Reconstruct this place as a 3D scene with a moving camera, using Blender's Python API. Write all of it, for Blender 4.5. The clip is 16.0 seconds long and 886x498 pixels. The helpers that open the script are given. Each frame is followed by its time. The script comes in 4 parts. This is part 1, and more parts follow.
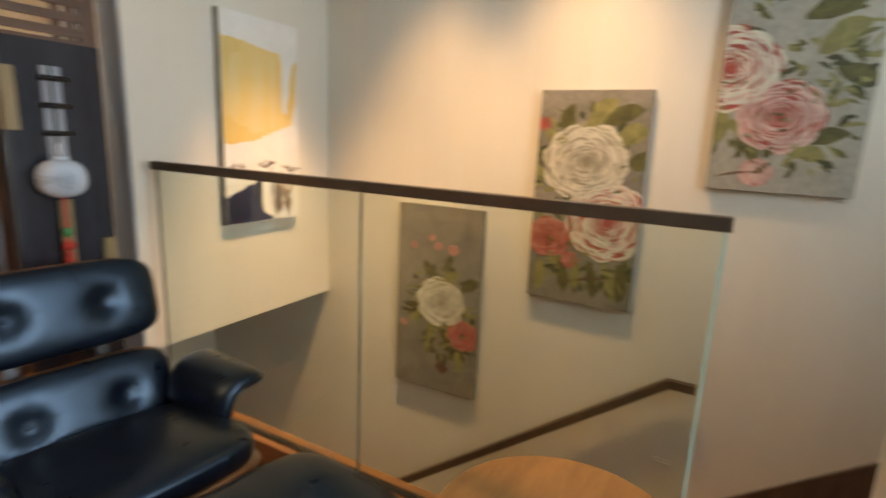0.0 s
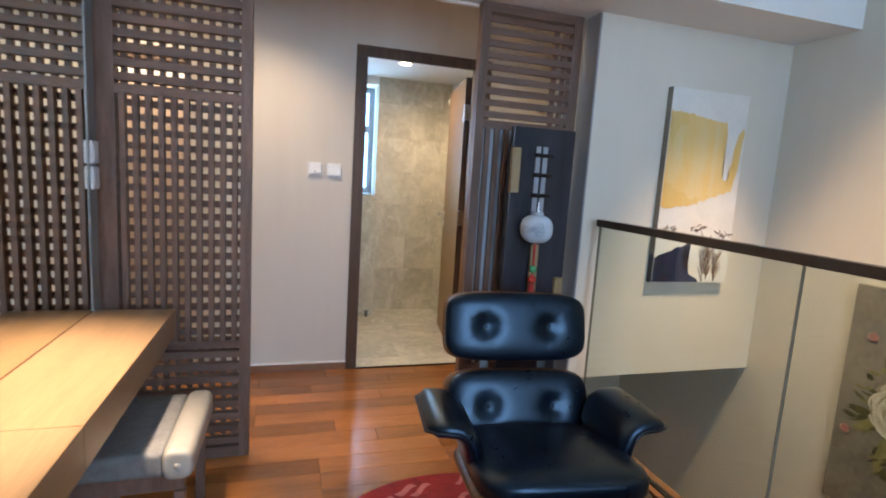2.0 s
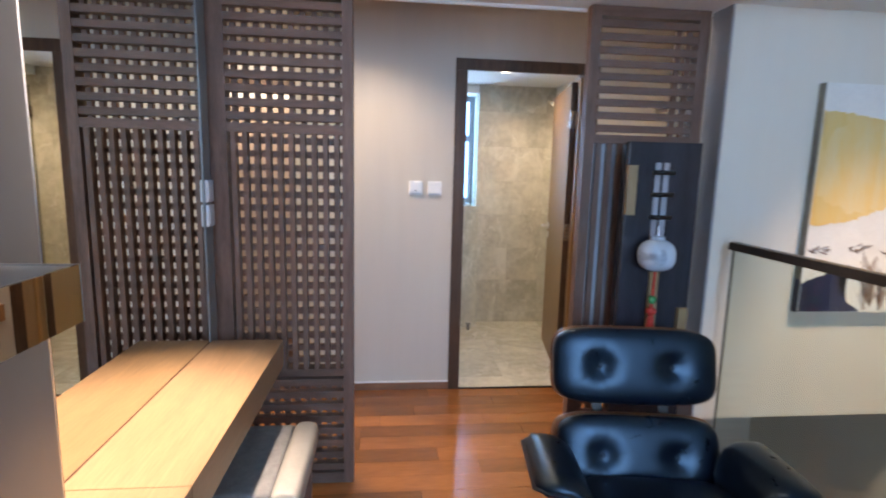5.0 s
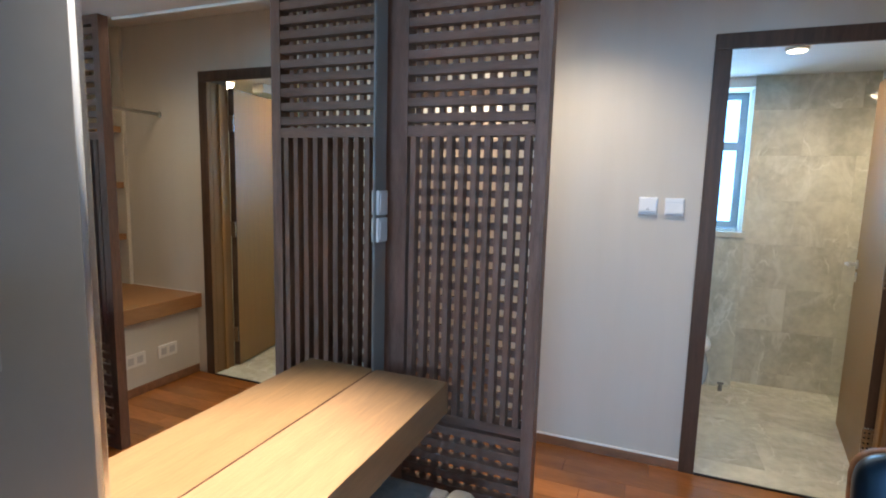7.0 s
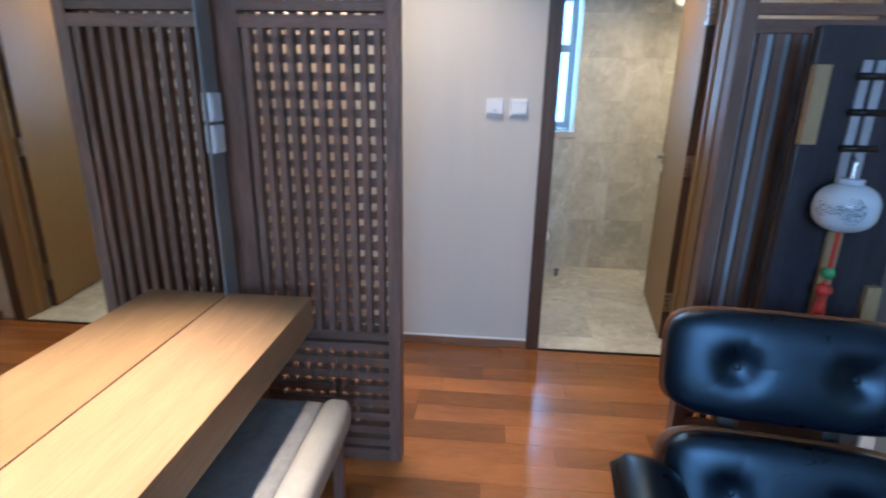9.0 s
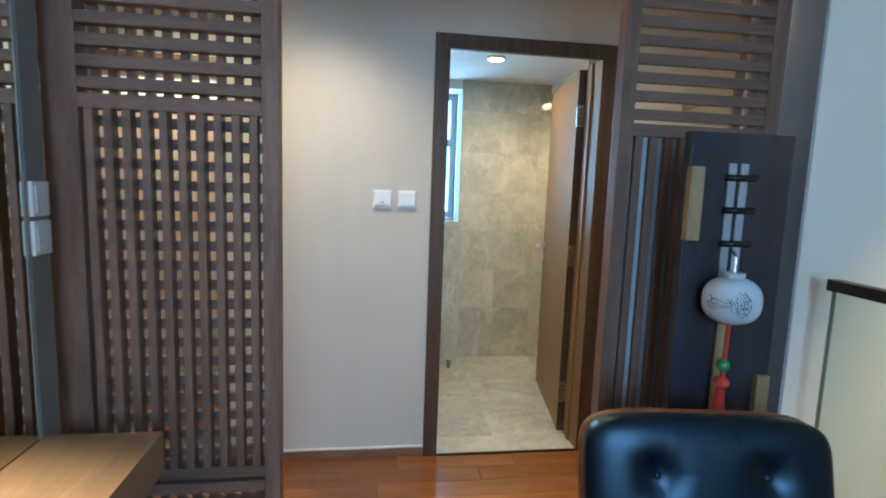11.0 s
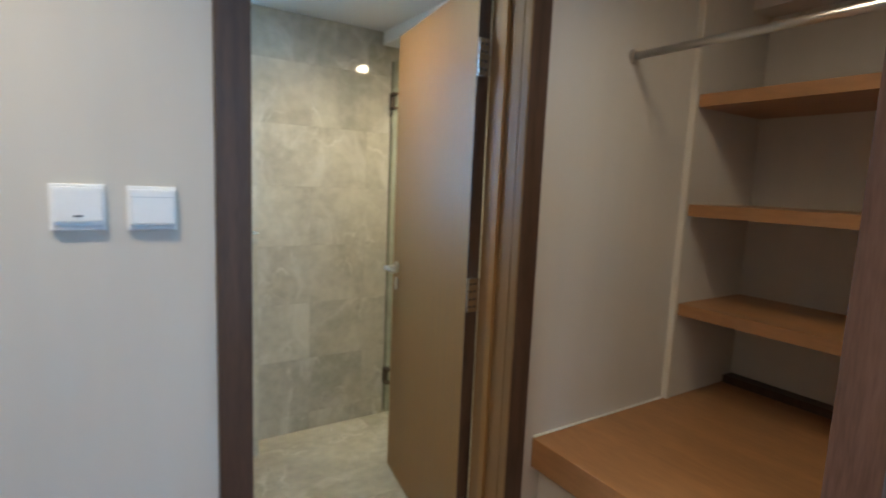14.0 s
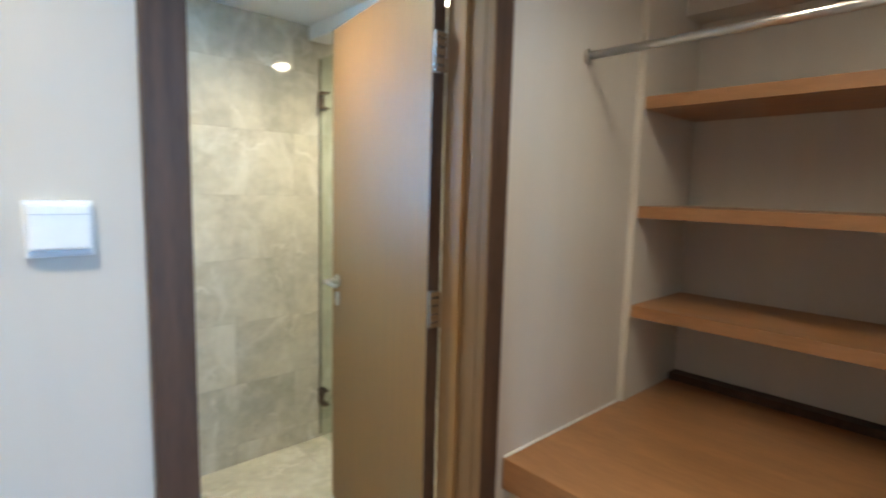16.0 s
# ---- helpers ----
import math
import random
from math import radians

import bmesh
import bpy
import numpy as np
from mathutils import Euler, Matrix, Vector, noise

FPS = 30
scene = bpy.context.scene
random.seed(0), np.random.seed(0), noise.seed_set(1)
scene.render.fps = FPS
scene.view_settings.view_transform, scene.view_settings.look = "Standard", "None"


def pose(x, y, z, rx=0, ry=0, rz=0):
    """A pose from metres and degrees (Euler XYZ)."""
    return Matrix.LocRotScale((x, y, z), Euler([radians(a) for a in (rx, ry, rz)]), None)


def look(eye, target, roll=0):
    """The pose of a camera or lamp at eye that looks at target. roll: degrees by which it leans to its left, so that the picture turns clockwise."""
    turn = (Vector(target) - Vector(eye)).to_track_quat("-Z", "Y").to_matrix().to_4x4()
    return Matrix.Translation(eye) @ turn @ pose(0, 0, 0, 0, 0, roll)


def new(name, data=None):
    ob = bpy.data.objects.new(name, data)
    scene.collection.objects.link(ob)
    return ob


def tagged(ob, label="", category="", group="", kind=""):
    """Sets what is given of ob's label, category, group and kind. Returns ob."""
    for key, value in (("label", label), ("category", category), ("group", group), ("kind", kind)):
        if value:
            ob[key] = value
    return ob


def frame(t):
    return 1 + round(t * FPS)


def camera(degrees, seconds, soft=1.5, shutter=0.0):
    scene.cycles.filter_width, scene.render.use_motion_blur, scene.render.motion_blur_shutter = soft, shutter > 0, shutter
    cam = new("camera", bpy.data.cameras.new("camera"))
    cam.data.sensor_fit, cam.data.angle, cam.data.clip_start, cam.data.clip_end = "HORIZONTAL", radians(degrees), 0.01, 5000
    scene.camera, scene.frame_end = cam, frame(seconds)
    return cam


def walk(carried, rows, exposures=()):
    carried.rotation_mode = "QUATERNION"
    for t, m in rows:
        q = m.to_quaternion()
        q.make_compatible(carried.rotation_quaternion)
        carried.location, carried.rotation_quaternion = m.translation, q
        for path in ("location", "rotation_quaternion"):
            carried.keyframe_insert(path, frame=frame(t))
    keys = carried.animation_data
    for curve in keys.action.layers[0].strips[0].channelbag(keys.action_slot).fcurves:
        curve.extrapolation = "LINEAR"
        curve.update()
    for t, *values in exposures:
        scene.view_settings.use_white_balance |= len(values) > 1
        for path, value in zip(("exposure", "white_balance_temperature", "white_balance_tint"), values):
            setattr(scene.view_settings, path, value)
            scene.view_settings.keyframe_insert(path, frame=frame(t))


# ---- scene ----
cam = camera(81.2, 16.0, 1.9, 0.5)
PATH = [
    (0, (0.094, -0.555, 1.305), (1.816, 0.373, 0.886), 2.6),
    (0.5, (0.059, -0.587, 1.309), (1.444, 0.793, 0.889), 3.3),
    (1, (0.031, -0.568, 1.303), (1.074, 1.091, 0.903), 3.4),
    (1.5, (-0.012, -0.598, 1.302), (0.727, 1.229, 0.965), 3.4),
    (2, (-0.067, -0.68, 1.32), (0.518, 1.213, 1.044), 3.6),
    (2.5, (-0.113, -0.76, 1.325), (0.448, 1.143, 1.076), 3.1),
    (3.2, (-0.146, -0.858, 1.41), (0.43, 1.042, 1.169), 2.5),
    (5.3, (-0.029, -0.419, 1.438), (0.034, 1.555, 1.127), 1.5),
    (5.5, (-0.016, -0.333, 1.416), (-0.062, 1.642, 1.11), 1.6),
    (6, (0.01, -0.143, 1.414), (-0.353, 1.807, 1.153), 1.5),
    (6.5, (0.064, -0.044, 1.406), (-0.557, 1.842, 1.169), 1.5),
    (7, (0.115, -0.028, 1.405), (-0.618, 1.816, 1.15), 1.5),
    (7.5, (0.134, -0.021, 1.392), (-0.582, 1.816, 1.06), 1.5),
    (8, (0.129, -0.017, 1.394), (-0.486, 1.822, 0.905), 1.7),
    (8.5, (0.098, -0.013, 1.379), (-0.335, 1.848, 0.79), 1.3),
    (9, (0.074, 0.011, 1.388), (-0.08, 1.917, 0.805), 1.1),
    (9.5, (0.058, 0.027, 1.397), (0.172, 1.954, 0.877), 1.4),
    (10, (0.046, 0.024, 1.394), (0.271, 1.973, 1.006), 1.6),
    (10.2, (0.042, 0.024, 1.401), (0.28, 1.983, 1.074), 1.7),
    (12.5, (0.078, 0.943, 1.403), (0.513, 2.882, 1.181), 2.0),
    (13, (0.113, 1.195, 1.389), (0.659, 3.103, 1.141), 2.2),
    (13.5, (0.154, 1.398, 1.393), (0.93, 3.222, 1.133), 2.5),
    (14, (0.15, 1.532, 1.391), (1.232, 3.195, 1.136), 2.4),
    (14.5, (0.129, 1.653, 1.393), (1.509, 3.083, 1.163), 2.3),
    (15, (0.14, 1.694, 1.398), (1.676, 2.957, 1.187), 2.4),
    (15.5, (0.129, 1.708, 1.397), (1.684, 2.949, 1.195), 2.1),
    (16, (0.121, 1.729, 1.391), (1.468, 3.19, 1.162), 1.5),
]
walk(cam, [(t, look(eye, target, roll)) for t, eye, target, roll in PATH],
     [(0.0, 0.0, 16500, 25), (0.5, -0.1, 13000, 18), (1.0, -0.2, 10300, 13), (1.6, -0.22, 9500, 20), (2.2, -0.2, 8600, 20), (3.2, -0.18, 8000, 15), (5.4, -0.18, 8100, 22), (6.0, -0.2, 8300, 19), (6.5, -0.24, 7700, 10), (7.5, -0.24, 7200, 13), (8.0, -0.27, 7300, 14), (8.5, -0.33, 6900, 16), (9.5, -0.22, 6800, 13), (10.2, -0.26, 7100, 8), (12.5, -0.18, 7500, 4), (13.2, -0.24, 7500, 5), (14.0, -0.44, 7200, 7), (14.6, -0.27, 6700, 6), (15.5, 0.22, 6500, 5), (16.0, 0.22, 6700, 4)])

# ---- world and light ----
world = bpy.data.worlds.new("world")
world.use_nodes = True
scene.world = world
sky = world.node_tree.nodes.new("ShaderNodeTexSky")
sky.sky_type = "NISHITA"
sky.sun_disc = False
sky.sun_elevation, sky.sun_rotation = radians(40), radians(200)
world.node_tree.links.new(sky.outputs[0], world.node_tree.nodes["Background"].inputs[0])
world.node_tree.nodes["Background"].inputs[1].default_value = 0.12


def area(name, m, sx, sy, watts, colour):
    data = bpy.data.lights.new(name, "AREA")
    data.shape, data.size, data.size_y, data.energy, data.color = "RECTANGLE", sx, sy, watts, colour
    ob = new(name, data)
    ob.matrix_world = m
    return ob


def spot(name, eye, target, watts, colour, degrees=60, blend=0.8, radius=0.03):
    data = bpy.data.lights.new(name, "SPOT")
    data.energy, data.color, data.spot_size, data.spot_blend, data.shadow_soft_size = watts, colour, radians(degrees), blend, radius
    ob = new(name, data)
    ob.matrix_world = look(eye, target)
    return ob


WARM = (1.0, 0.84, 0.64)
STAIR = (1.0, 0.83, 0.62)
DAY = (0.39, 0.65, 1.0)
area("daylight_back", look((0.58, -2.86, 1.72), (0.58, 0, 1.4)), 1.5, 1.84, 100, DAY)
area("daylight_bath", look((0.42, 4.54, 1.62), (0.44, 3.0, 1.45)), 0.6, 0.98, 28, (0.34, 0.66, 1.0))
spot("lamp_desk", (-0.61, 0.76, 2.74), (-0.79, 0.78, 0.73), 1150, (1.0, 0.95, 0.90), 42, 1.0, 0.05)
spot("lamp_passage", (-0.15, 2.15, 2.42), (-0.16, 2.27, 0.0), 68, (1.0, 0.89, 0.74), 112, 1.0, 0.03)
spot("lamp_passage_east", (0.62, 2.02, 2.42), (1.35, 2.08, 0.35), 26, (1.0, 0.89, 0.74), 112, 1.0, 0.10)
spot("lamp_closet", (1.20, 1.93, 2.42), (1.74, 2.00, 0.5), 38, (1.0, 0.89, 0.74), 136, 0.8, 0.18)
# added fill without a known fitting, brightens the passage behind the lattice
spot("fill_passage_west", (-0.85, 2.25, 2.42), (-0.8, 2.45, 0.6), 26, (1.0, 0.92, 0.80), 140, 0.8)
spot("lamp_stair_a", (2.00, 0.78, 2.74), (2.36, 0.80, -0.3), 150, STAIR, 62, 1.0, 0.08)
spot("lamp_stair_b", (2.00, 0.08, 2.74), (2.38, 0.02, -0.3), 145, STAIR, 74, 1.0, 0.08)
spot("lamp_stair_c", (2.02, 0.66, 2.74), (2.02, 1.42, 0.0), 290, STAIR, 46, 1.0, 0.05)
spot("lamp_shower", (1.675, 3.40, 2.17), (1.675, 3.42, 0), 66, (1.0, 0.88, 0.68), 174, 0.75, 0.045)
spot("lamp_bath", (0.806, 3.45, 2.17), (0.85, 3.5, 0), 48, (1.0, 0.88, 0.68), 174, 0.75, 0.045)
# added fill with no known source, lights the far wall behind the lattice
spot("fill_bedroom", (-1.1, 3.0, 2.4), (-1.1, 3.5, 0.0), 125, (1.0, 0.92, 0.82), 150, 0.8)

# ---- materials ----


def mat(name, colour, rough=0.5, metal=0.0, coat=0.0, noise_scale=0.0, vary=0.0, bump=0.0, bump_scale=200.0, stretch=(1, 1, 1), second=None, rand=0.0, spec=0.5):
    m = bpy.data.materials.new(name)
    m.use_nodes = True
    nt = m.node_tree
    p = nt.nodes["Principled BSDF"]
    p.inputs["Base Color"].default_value = (*colour, 1)
    p.inputs["Roughness"].default_value = rough
    p.inputs["Metallic"].default_value = metal
    p.inputs["Coat Weight"].default_value = coat
    p.inputs["Coat Roughness"].default_value = 0.12
    p.inputs["Specular IOR Level"].default_value = spec
    geo = nt.nodes.new("ShaderNodeNewGeometry")
    mapping = nt.nodes.new("ShaderNodeMapping")
    mapping.inputs["Scale"].default_value = stretch
    nt.links.new(geo.outputs["Position"], mapping.inputs["Vector"])
    vec = mapping.outputs["Vector"]
    out = None
    if rand:
        info = nt.nodes.new("ShaderNodeObjectInfo")
        shift = nt.nodes.new("ShaderNodeVectorMath")
        shift.operation = "MULTIPLY_ADD"
        mix3 = nt.nodes.new("ShaderNodeCombineXYZ")
        for k in range(3):
            nt.links.new(info.outputs["Random"], mix3.inputs[k])
        shift.inputs[1].default_value = (37, 53, 71)
        nt.links.new(mix3.outputs[0], shift.inputs[0])
        nt.links.new(vec, shift.inputs[2])
        vec = shift.outputs[0]
    if vary:
        n1 = nt.nodes.new("ShaderNodeTexNoise")
        n1.inputs["Scale"].default_value, n1.inputs["Detail"].default_value = noise_scale, 6
        n1.inputs["Distortion"].default_value = 0.6
        nt.links.new(vec, n1.inputs["Vector"])
        n2 = nt.nodes.new("ShaderNodeTexNoise")
        n2.inputs["Scale"].default_value, n2.inputs["Detail"].default_value = noise_scale * 9, 3
        nt.links.new(vec, n2.inputs["Vector"])
        add = nt.nodes.new("ShaderNodeMath")
        add.operation = "MULTIPLY_ADD"
        add.inputs[1].default_value, add.inputs[2].default_value = 0.35, 0.0
        nt.links.new(n2.outputs[0], add.inputs[0])
        tot = nt.nodes.new("ShaderNodeMath")
        tot.operation = "MULTIPLY_ADD"
        tot.inputs[1].default_value = 0.65
        nt.links.new(n1.outputs[0], tot.inputs[0])
        nt.links.new(add.outputs[0], tot.inputs[2])
        ramp = nt.nodes.new("ShaderNodeValToRGB")
        lo = second or tuple(c * (1 - vary) for c in colour)
        ramp.color_ramp.elements[0].position, ramp.color_ramp.elements[1].position = 0.36, 0.66
        ramp.color_ramp.elements[0].color, ramp.color_ramp.elements[1].color = (*lo, 1), (*(min(1, c * (1 + vary * 0.5)) for c in colour), 1)
        nt.links.new(tot.outputs[0], ramp.inputs[0])
        out = ramp.outputs[0]
        rr = nt.nodes.new("ShaderNodeMapRange")
        rr.inputs["To Min"].default_value, rr.inputs["To Max"].default_value = max(0.02, rough - 0.08), min(1, rough + 0.08)
        nt.links.new(n1.outputs[0], rr.inputs[0])
        nt.links.new(rr.outputs[0], p.inputs["Roughness"])
    if rand:
        hsv = nt.nodes.new("ShaderNodeHueSaturation")
        mr = nt.nodes.new("ShaderNodeMapRange")
        mr.inputs["To Min"].default_value, mr.inputs["To Max"].default_value = 1 - rand, 1 + rand
        nt.links.new(info.outputs["Random"], mr.inputs[0])
        nt.links.new(mr.outputs[0], hsv.inputs["Value"])
        if out:
            nt.links.new(out, hsv.inputs["Color"])
        else:
            hsv.inputs["Color"].default_value = (*colour, 1)
        out = hsv.outputs[0]
    if out:
        nt.links.new(out, p.inputs["Base Color"])
    if bump:
        n3 = nt.nodes.new("ShaderNodeTexNoise")
        n3.inputs["Scale"].default_value, n3.inputs["Detail"].default_value = bump_scale, 4
        nt.links.new(vec, n3.inputs["Vector"])
        b = nt.nodes.new("ShaderNodeBump")
        b.inputs["Strength"].default_value, b.inputs["Distance"].default_value = bump, 0.002
        nt.links.new(n3.outputs[0], b.inputs["Height"])
        nt.links.new(b.outputs[0], p.inputs["Normal"])
    return m


def stone(name, base, vein, dark):
    """Veined grey-beige marble: cloudy ground, soft pale drifts and fine broken veins on one slant."""
    m = mat(name, base, 0.09, noise_scale=2.2, vary=0.3, second=dark, rand=0.03, coat=0.0)
    nt = m.node_tree
    p = nt.nodes["Principled BSDF"]
    ground = p.inputs["Base Color"].links[0].from_socket
    nt.links.remove(p.inputs["Roughness"].links[0])
    p.inputs["Roughness"].default_value = 0.055
    vec = [n for n in nt.nodes if n.bl_idname == "ShaderNodeVectorMath"][0].outputs[0]
    slant = nt.nodes.new("ShaderNodeMapping")
    slant.inputs["Rotation"].default_value = (0.3, 0.55, 0.5)
    slant.inputs["Scale"].default_value = (2.0, 1.6, 1.1)
    nt.links.new(vec, slant.inputs["Vector"])
    warp = nt.nodes.new("ShaderNodeTexNoise")
    warp.inputs["Scale"].default_value, warp.inputs["Detail"].default_value = 5.0, 8
    nt.links.new(slant.outputs[0], warp.inputs["Vector"])
    bend = nt.nodes.new("ShaderNodeVectorMath")
    bend.operation = "MULTIPLY_ADD"
    bend.inputs[1].default_value = (0.30, 0.30, 0.30)
    nt.links.new(warp.outputs["Color"], bend.inputs[0])
    nt.links.new(slant.outputs[0], bend.inputs[2])

    def ramped(socket, a, b, lo, hi):
        q = nt.nodes.new("ShaderNodeMapRange")
        q.interpolation_type = "SMOOTHSTEP"
        for key, value in (("From Min", a), ("From Max", b), ("To Min", lo), ("To Max", hi)):
            q.inputs[key].default_value = value
        nt.links.new(socket, q.inputs[0])
        return q.outputs[0]

    def times(a, b):
        q = nt.nodes.new("ShaderNodeMath")
        q.operation = "MULTIPLY"
        nt.links.new(a, q.inputs[0])
        nt.links.new(b, q.inputs[1])
        return q.outputs[0]

    def over(factor, a, colour):
        q = nt.nodes.new("ShaderNodeMix")
        q.data_type = "RGBA"
        nt.links.new(factor, q.inputs["Factor"])
        nt.links.new(a, q.inputs["A"])
        q.inputs["B"].default_value = (*colour, 1)
        return q.outputs["Result"]

    drift = nt.nodes.new("ShaderNodeTexNoise")
    drift.inputs["Scale"].default_value, drift.inputs["Detail"].default_value = 2.4, 9
    drift.inputs["Roughness"].default_value, drift.inputs["Distortion"].default_value = 0.62, 1.1
    nt.links.new(slant.outputs[0], drift.inputs["Vector"])
    ground = over(ramped(drift.outputs[0], 0.50, 0.70, 0.0, 0.55), ground, vein)
    gate = nt.nodes.new("ShaderNodeTexNoise")
    gate.inputs["Scale"].default_value, gate.inputs["Detail"].default_value = 4.5, 5
    nt.links.new(vec, gate.inputs["Vector"])
    for scale, width, strength in ((1.9, 0.030, 0.75), (4.6, 0.022, 0.45)):
        crack = nt.nodes.new("ShaderNodeTexVoronoi")
        crack.feature = "DISTANCE_TO_EDGE"
        crack.inputs["Scale"].default_value = scale
        nt.links.new(bend.outputs[0], crack.inputs["Vector"])
        line = times(ramped(crack.outputs["Distance"], 0.0, width, strength, 0.0), ramped(gate.outputs[0], 0.48, 0.66, 0.0, 1.0))
        ground = over(line, ground, vein)
    nt.links.new(ground, p.inputs["Base Color"])
    return m


def emitter(name, colour, strength):
    m = bpy.data.materials.new(name)
    m.use_nodes = True
    p = m.node_tree.nodes["Principled BSDF"]
    p.inputs["Base Color"].default_value = (*colour, 1)
    p.inputs["Emission Color"].default_value, p.inputs["Emission Strength"].default_value = (*colour, 1), strength
    return m


def clear_glass(name, tint):
    m = bpy.data.materials.new(name)
    m.use_nodes = True
    nt = m.node_tree
    nt.nodes.remove(nt.nodes["Principled BSDF"])
    tr = nt.nodes.new("ShaderNodeBsdfTransparent")
    tr.inputs[0].default_value = (*tint, 1)
    gl = nt.nodes.new("ShaderNodeBsdfGlossy")
    gl.inputs["Roughness"].default_value = 0.02
    face = nt.nodes.new("ShaderNodeLayerWeight")
    face.inputs["Blend"].default_value = 0.25
    fr = nt.nodes.new("ShaderNodeMapRange")
    fr.inputs["To Min"].default_value, fr.inputs["To Max"].default_value = 0.02, 0.22
    nt.links.new(face.outputs["Facing"], fr.inputs[0])
    mx = nt.nodes.new("ShaderNodeMixShader")
    nt.links.new(fr.outputs[0], mx.inputs[0])
    nt.links.new(tr.outputs[0], mx.inputs[1])
    nt.links.new(gl.outputs[0], mx.inputs[2])
    nt.links.new(mx.outputs[0], nt.nodes["Material Output"].inputs[0])
    return m


M_WALL = mat("wallpaper", (0.63, 0.592, 0.535), 0.75, noise_scale=1.5, vary=0.05, bump=0.35, bump_scale=900, stretch=(1, 1, 0.12))
M_STAIRWALL = mat("stair_wall_paint", (0.66, 0.61, 0.53), 0.7, noise_scale=1.2, vary=0.05, bump=0.3, bump_scale=700, stretch=(1, 1, 0.12))
M_WHITE = mat("white_paint", (0.78, 0.78, 0.77), 0.6, noise_scale=2, vary=0.03, bump=0.1, bump_scale=300)
M_CEIL = mat("ceiling_paint", (0.74, 0.74, 0.74), 0.8, noise_scale=1.5, vary=0.03, bump=0.1, bump_scale=250)
M_FLOOR = mat("merbau_floor", (0.335, 0.118, 0.034), 0.22, coat=0.35, noise_scale=1.6, vary=0.26, stretch=(1.0, 6, 6), rand=0.30, bump=0.05, bump_scale=60)
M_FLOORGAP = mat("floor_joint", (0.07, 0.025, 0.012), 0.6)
M_DARKWOOD = mat("dark_stained_wood", (0.172, 0.096, 0.074), 0.46, noise_scale=6, spec=0.3, vary=0.35, stretch=(5, 5, 0.6), bump=0.15, bump_scale=90, rand=0.08)
M_DARKWOODH = mat("dark_stained_wood_rails", (0.172, 0.096, 0.074), 0.46, noise_scale=6, spec=0.3, vary=0.35, stretch=(0.6, 5, 5), bump=0.15, bump_scale=90, rand=0.08)
M_FRAME = mat("door_frame_wood", (0.092, 0.054, 0.038), 0.46, spec=0.28, noise_scale=5, vary=0.35, stretch=(6, 6, 0.5), bump=0.1, bump_scale=80)
M_DOOR = mat("oak_veneer_door", (0.30, 0.158, 0.060), 0.44, noise_scale=3.5, vary=0.10, stretch=(22, 22, 0.5), bump=0.08, bump_scale=60, spec=0.3)
M_JAMB = mat("oak_jamb_lining", (0.23, 0.130, 0.060), 0.42, noise_scale=3.5, vary=0.12, stretch=(14, 14, 0.6), spec=0.3)
M_DESK = mat("oak_desk", (0.275, 0.163, 0.088), 0.32, noise_scale=2.2, vary=0.24, stretch=(8, 0.8, 8), bump=0.12, bump_scale=50)
M_SHELF = mat("wood_shelf", (0.37, 0.182, 0.080), 0.40, noise_scale=1.8, vary=0.22, stretch=(5, 0.9, 5), bump=0.12, bump_scale=50)
M_CURB = mat("curb_wood", (0.29, 0.115, 0.046), 0.38, noise_scale=3, vary=0.35, stretch=(9, 0.9, 9))
M_TABLE = mat("orange_brown_table_wood", (0.34, 0.135, 0.045), 0.6, noise_scale=3, vary=0.22, stretch=(1.2, 8, 8), spec=0.3)
M_GREY = mat("grey_lacquer", (0.170, 0.164, 0.160), 0.32, noise_scale=2, vary=0.08, coat=0.1)
M_PANEL = mat("dark_grey_lacquer", (0.112, 0.110, 0.109), 0.34, noise_scale=2, vary=0.08, coat=0.1)
M_LINING = mat("pale_grey_lacquer", (0.30, 0.31, 0.33), 0.10, noise_scale=2, vary=0.06, coat=0.6)
M_STEEL = mat("polished_steel", (0.80, 0.80, 0.81), 0.24, 1.0)
M_BRUSHED = mat("brushed_steel", (0.64, 0.61, 0.57), 0.3, 1.0)
M_RAIL = mat("bronze_rail", (0.12, 0.085, 0.065), 0.35, 0.6, noise_scale=20, vary=0.15)
M_MIRROR = mat("mirror", (0.84, 0.82, 0.74), 0.0, 1.0)
# blue base and specular tint stand in for daylight reflected in the black leather
M_LEATHER = mat("black_leather_blue_sheen", (0.002, 0.0045, 0.010), 0.30, noise_scale=14, vary=0.25, bump=0.04, bump_scale=250, spec=0.55)
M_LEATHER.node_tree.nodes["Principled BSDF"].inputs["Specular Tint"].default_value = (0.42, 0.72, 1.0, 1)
M_ROSEWOOD = mat("rosewood_shell", (0.20, 0.085, 0.04), 0.35, noise_scale=5, vary=0.45, stretch=(1, 6, 6))
M_BLACK = mat("black_metal", (0.02, 0.02, 0.022), 0.35, 0.7, noise_scale=20, vary=0.2)
M_TILE = stone("marble_wall_tile", (0.56, 0.535, 0.455), (0.76, 0.74, 0.67), (0.42, 0.40, 0.335))
M_TILEFLOOR = stone("marble_floor_tile", (0.60, 0.57, 0.47), (0.80, 0.77, 0.68), (0.46, 0.435, 0.35))
M_GROUT = mat("grout", (0.40, 0.37, 0.30), 0.85, noise_scale=20, vary=0.15)
M_PLASTIC = mat("white_plastic", (0.80, 0.80, 0.79), 0.35, noise_scale=10, vary=0.03)
M_PLASTICG = mat("pale_grey_plastic", (0.55, 0.56, 0.58), 0.35, noise_scale=10, vary=0.03)
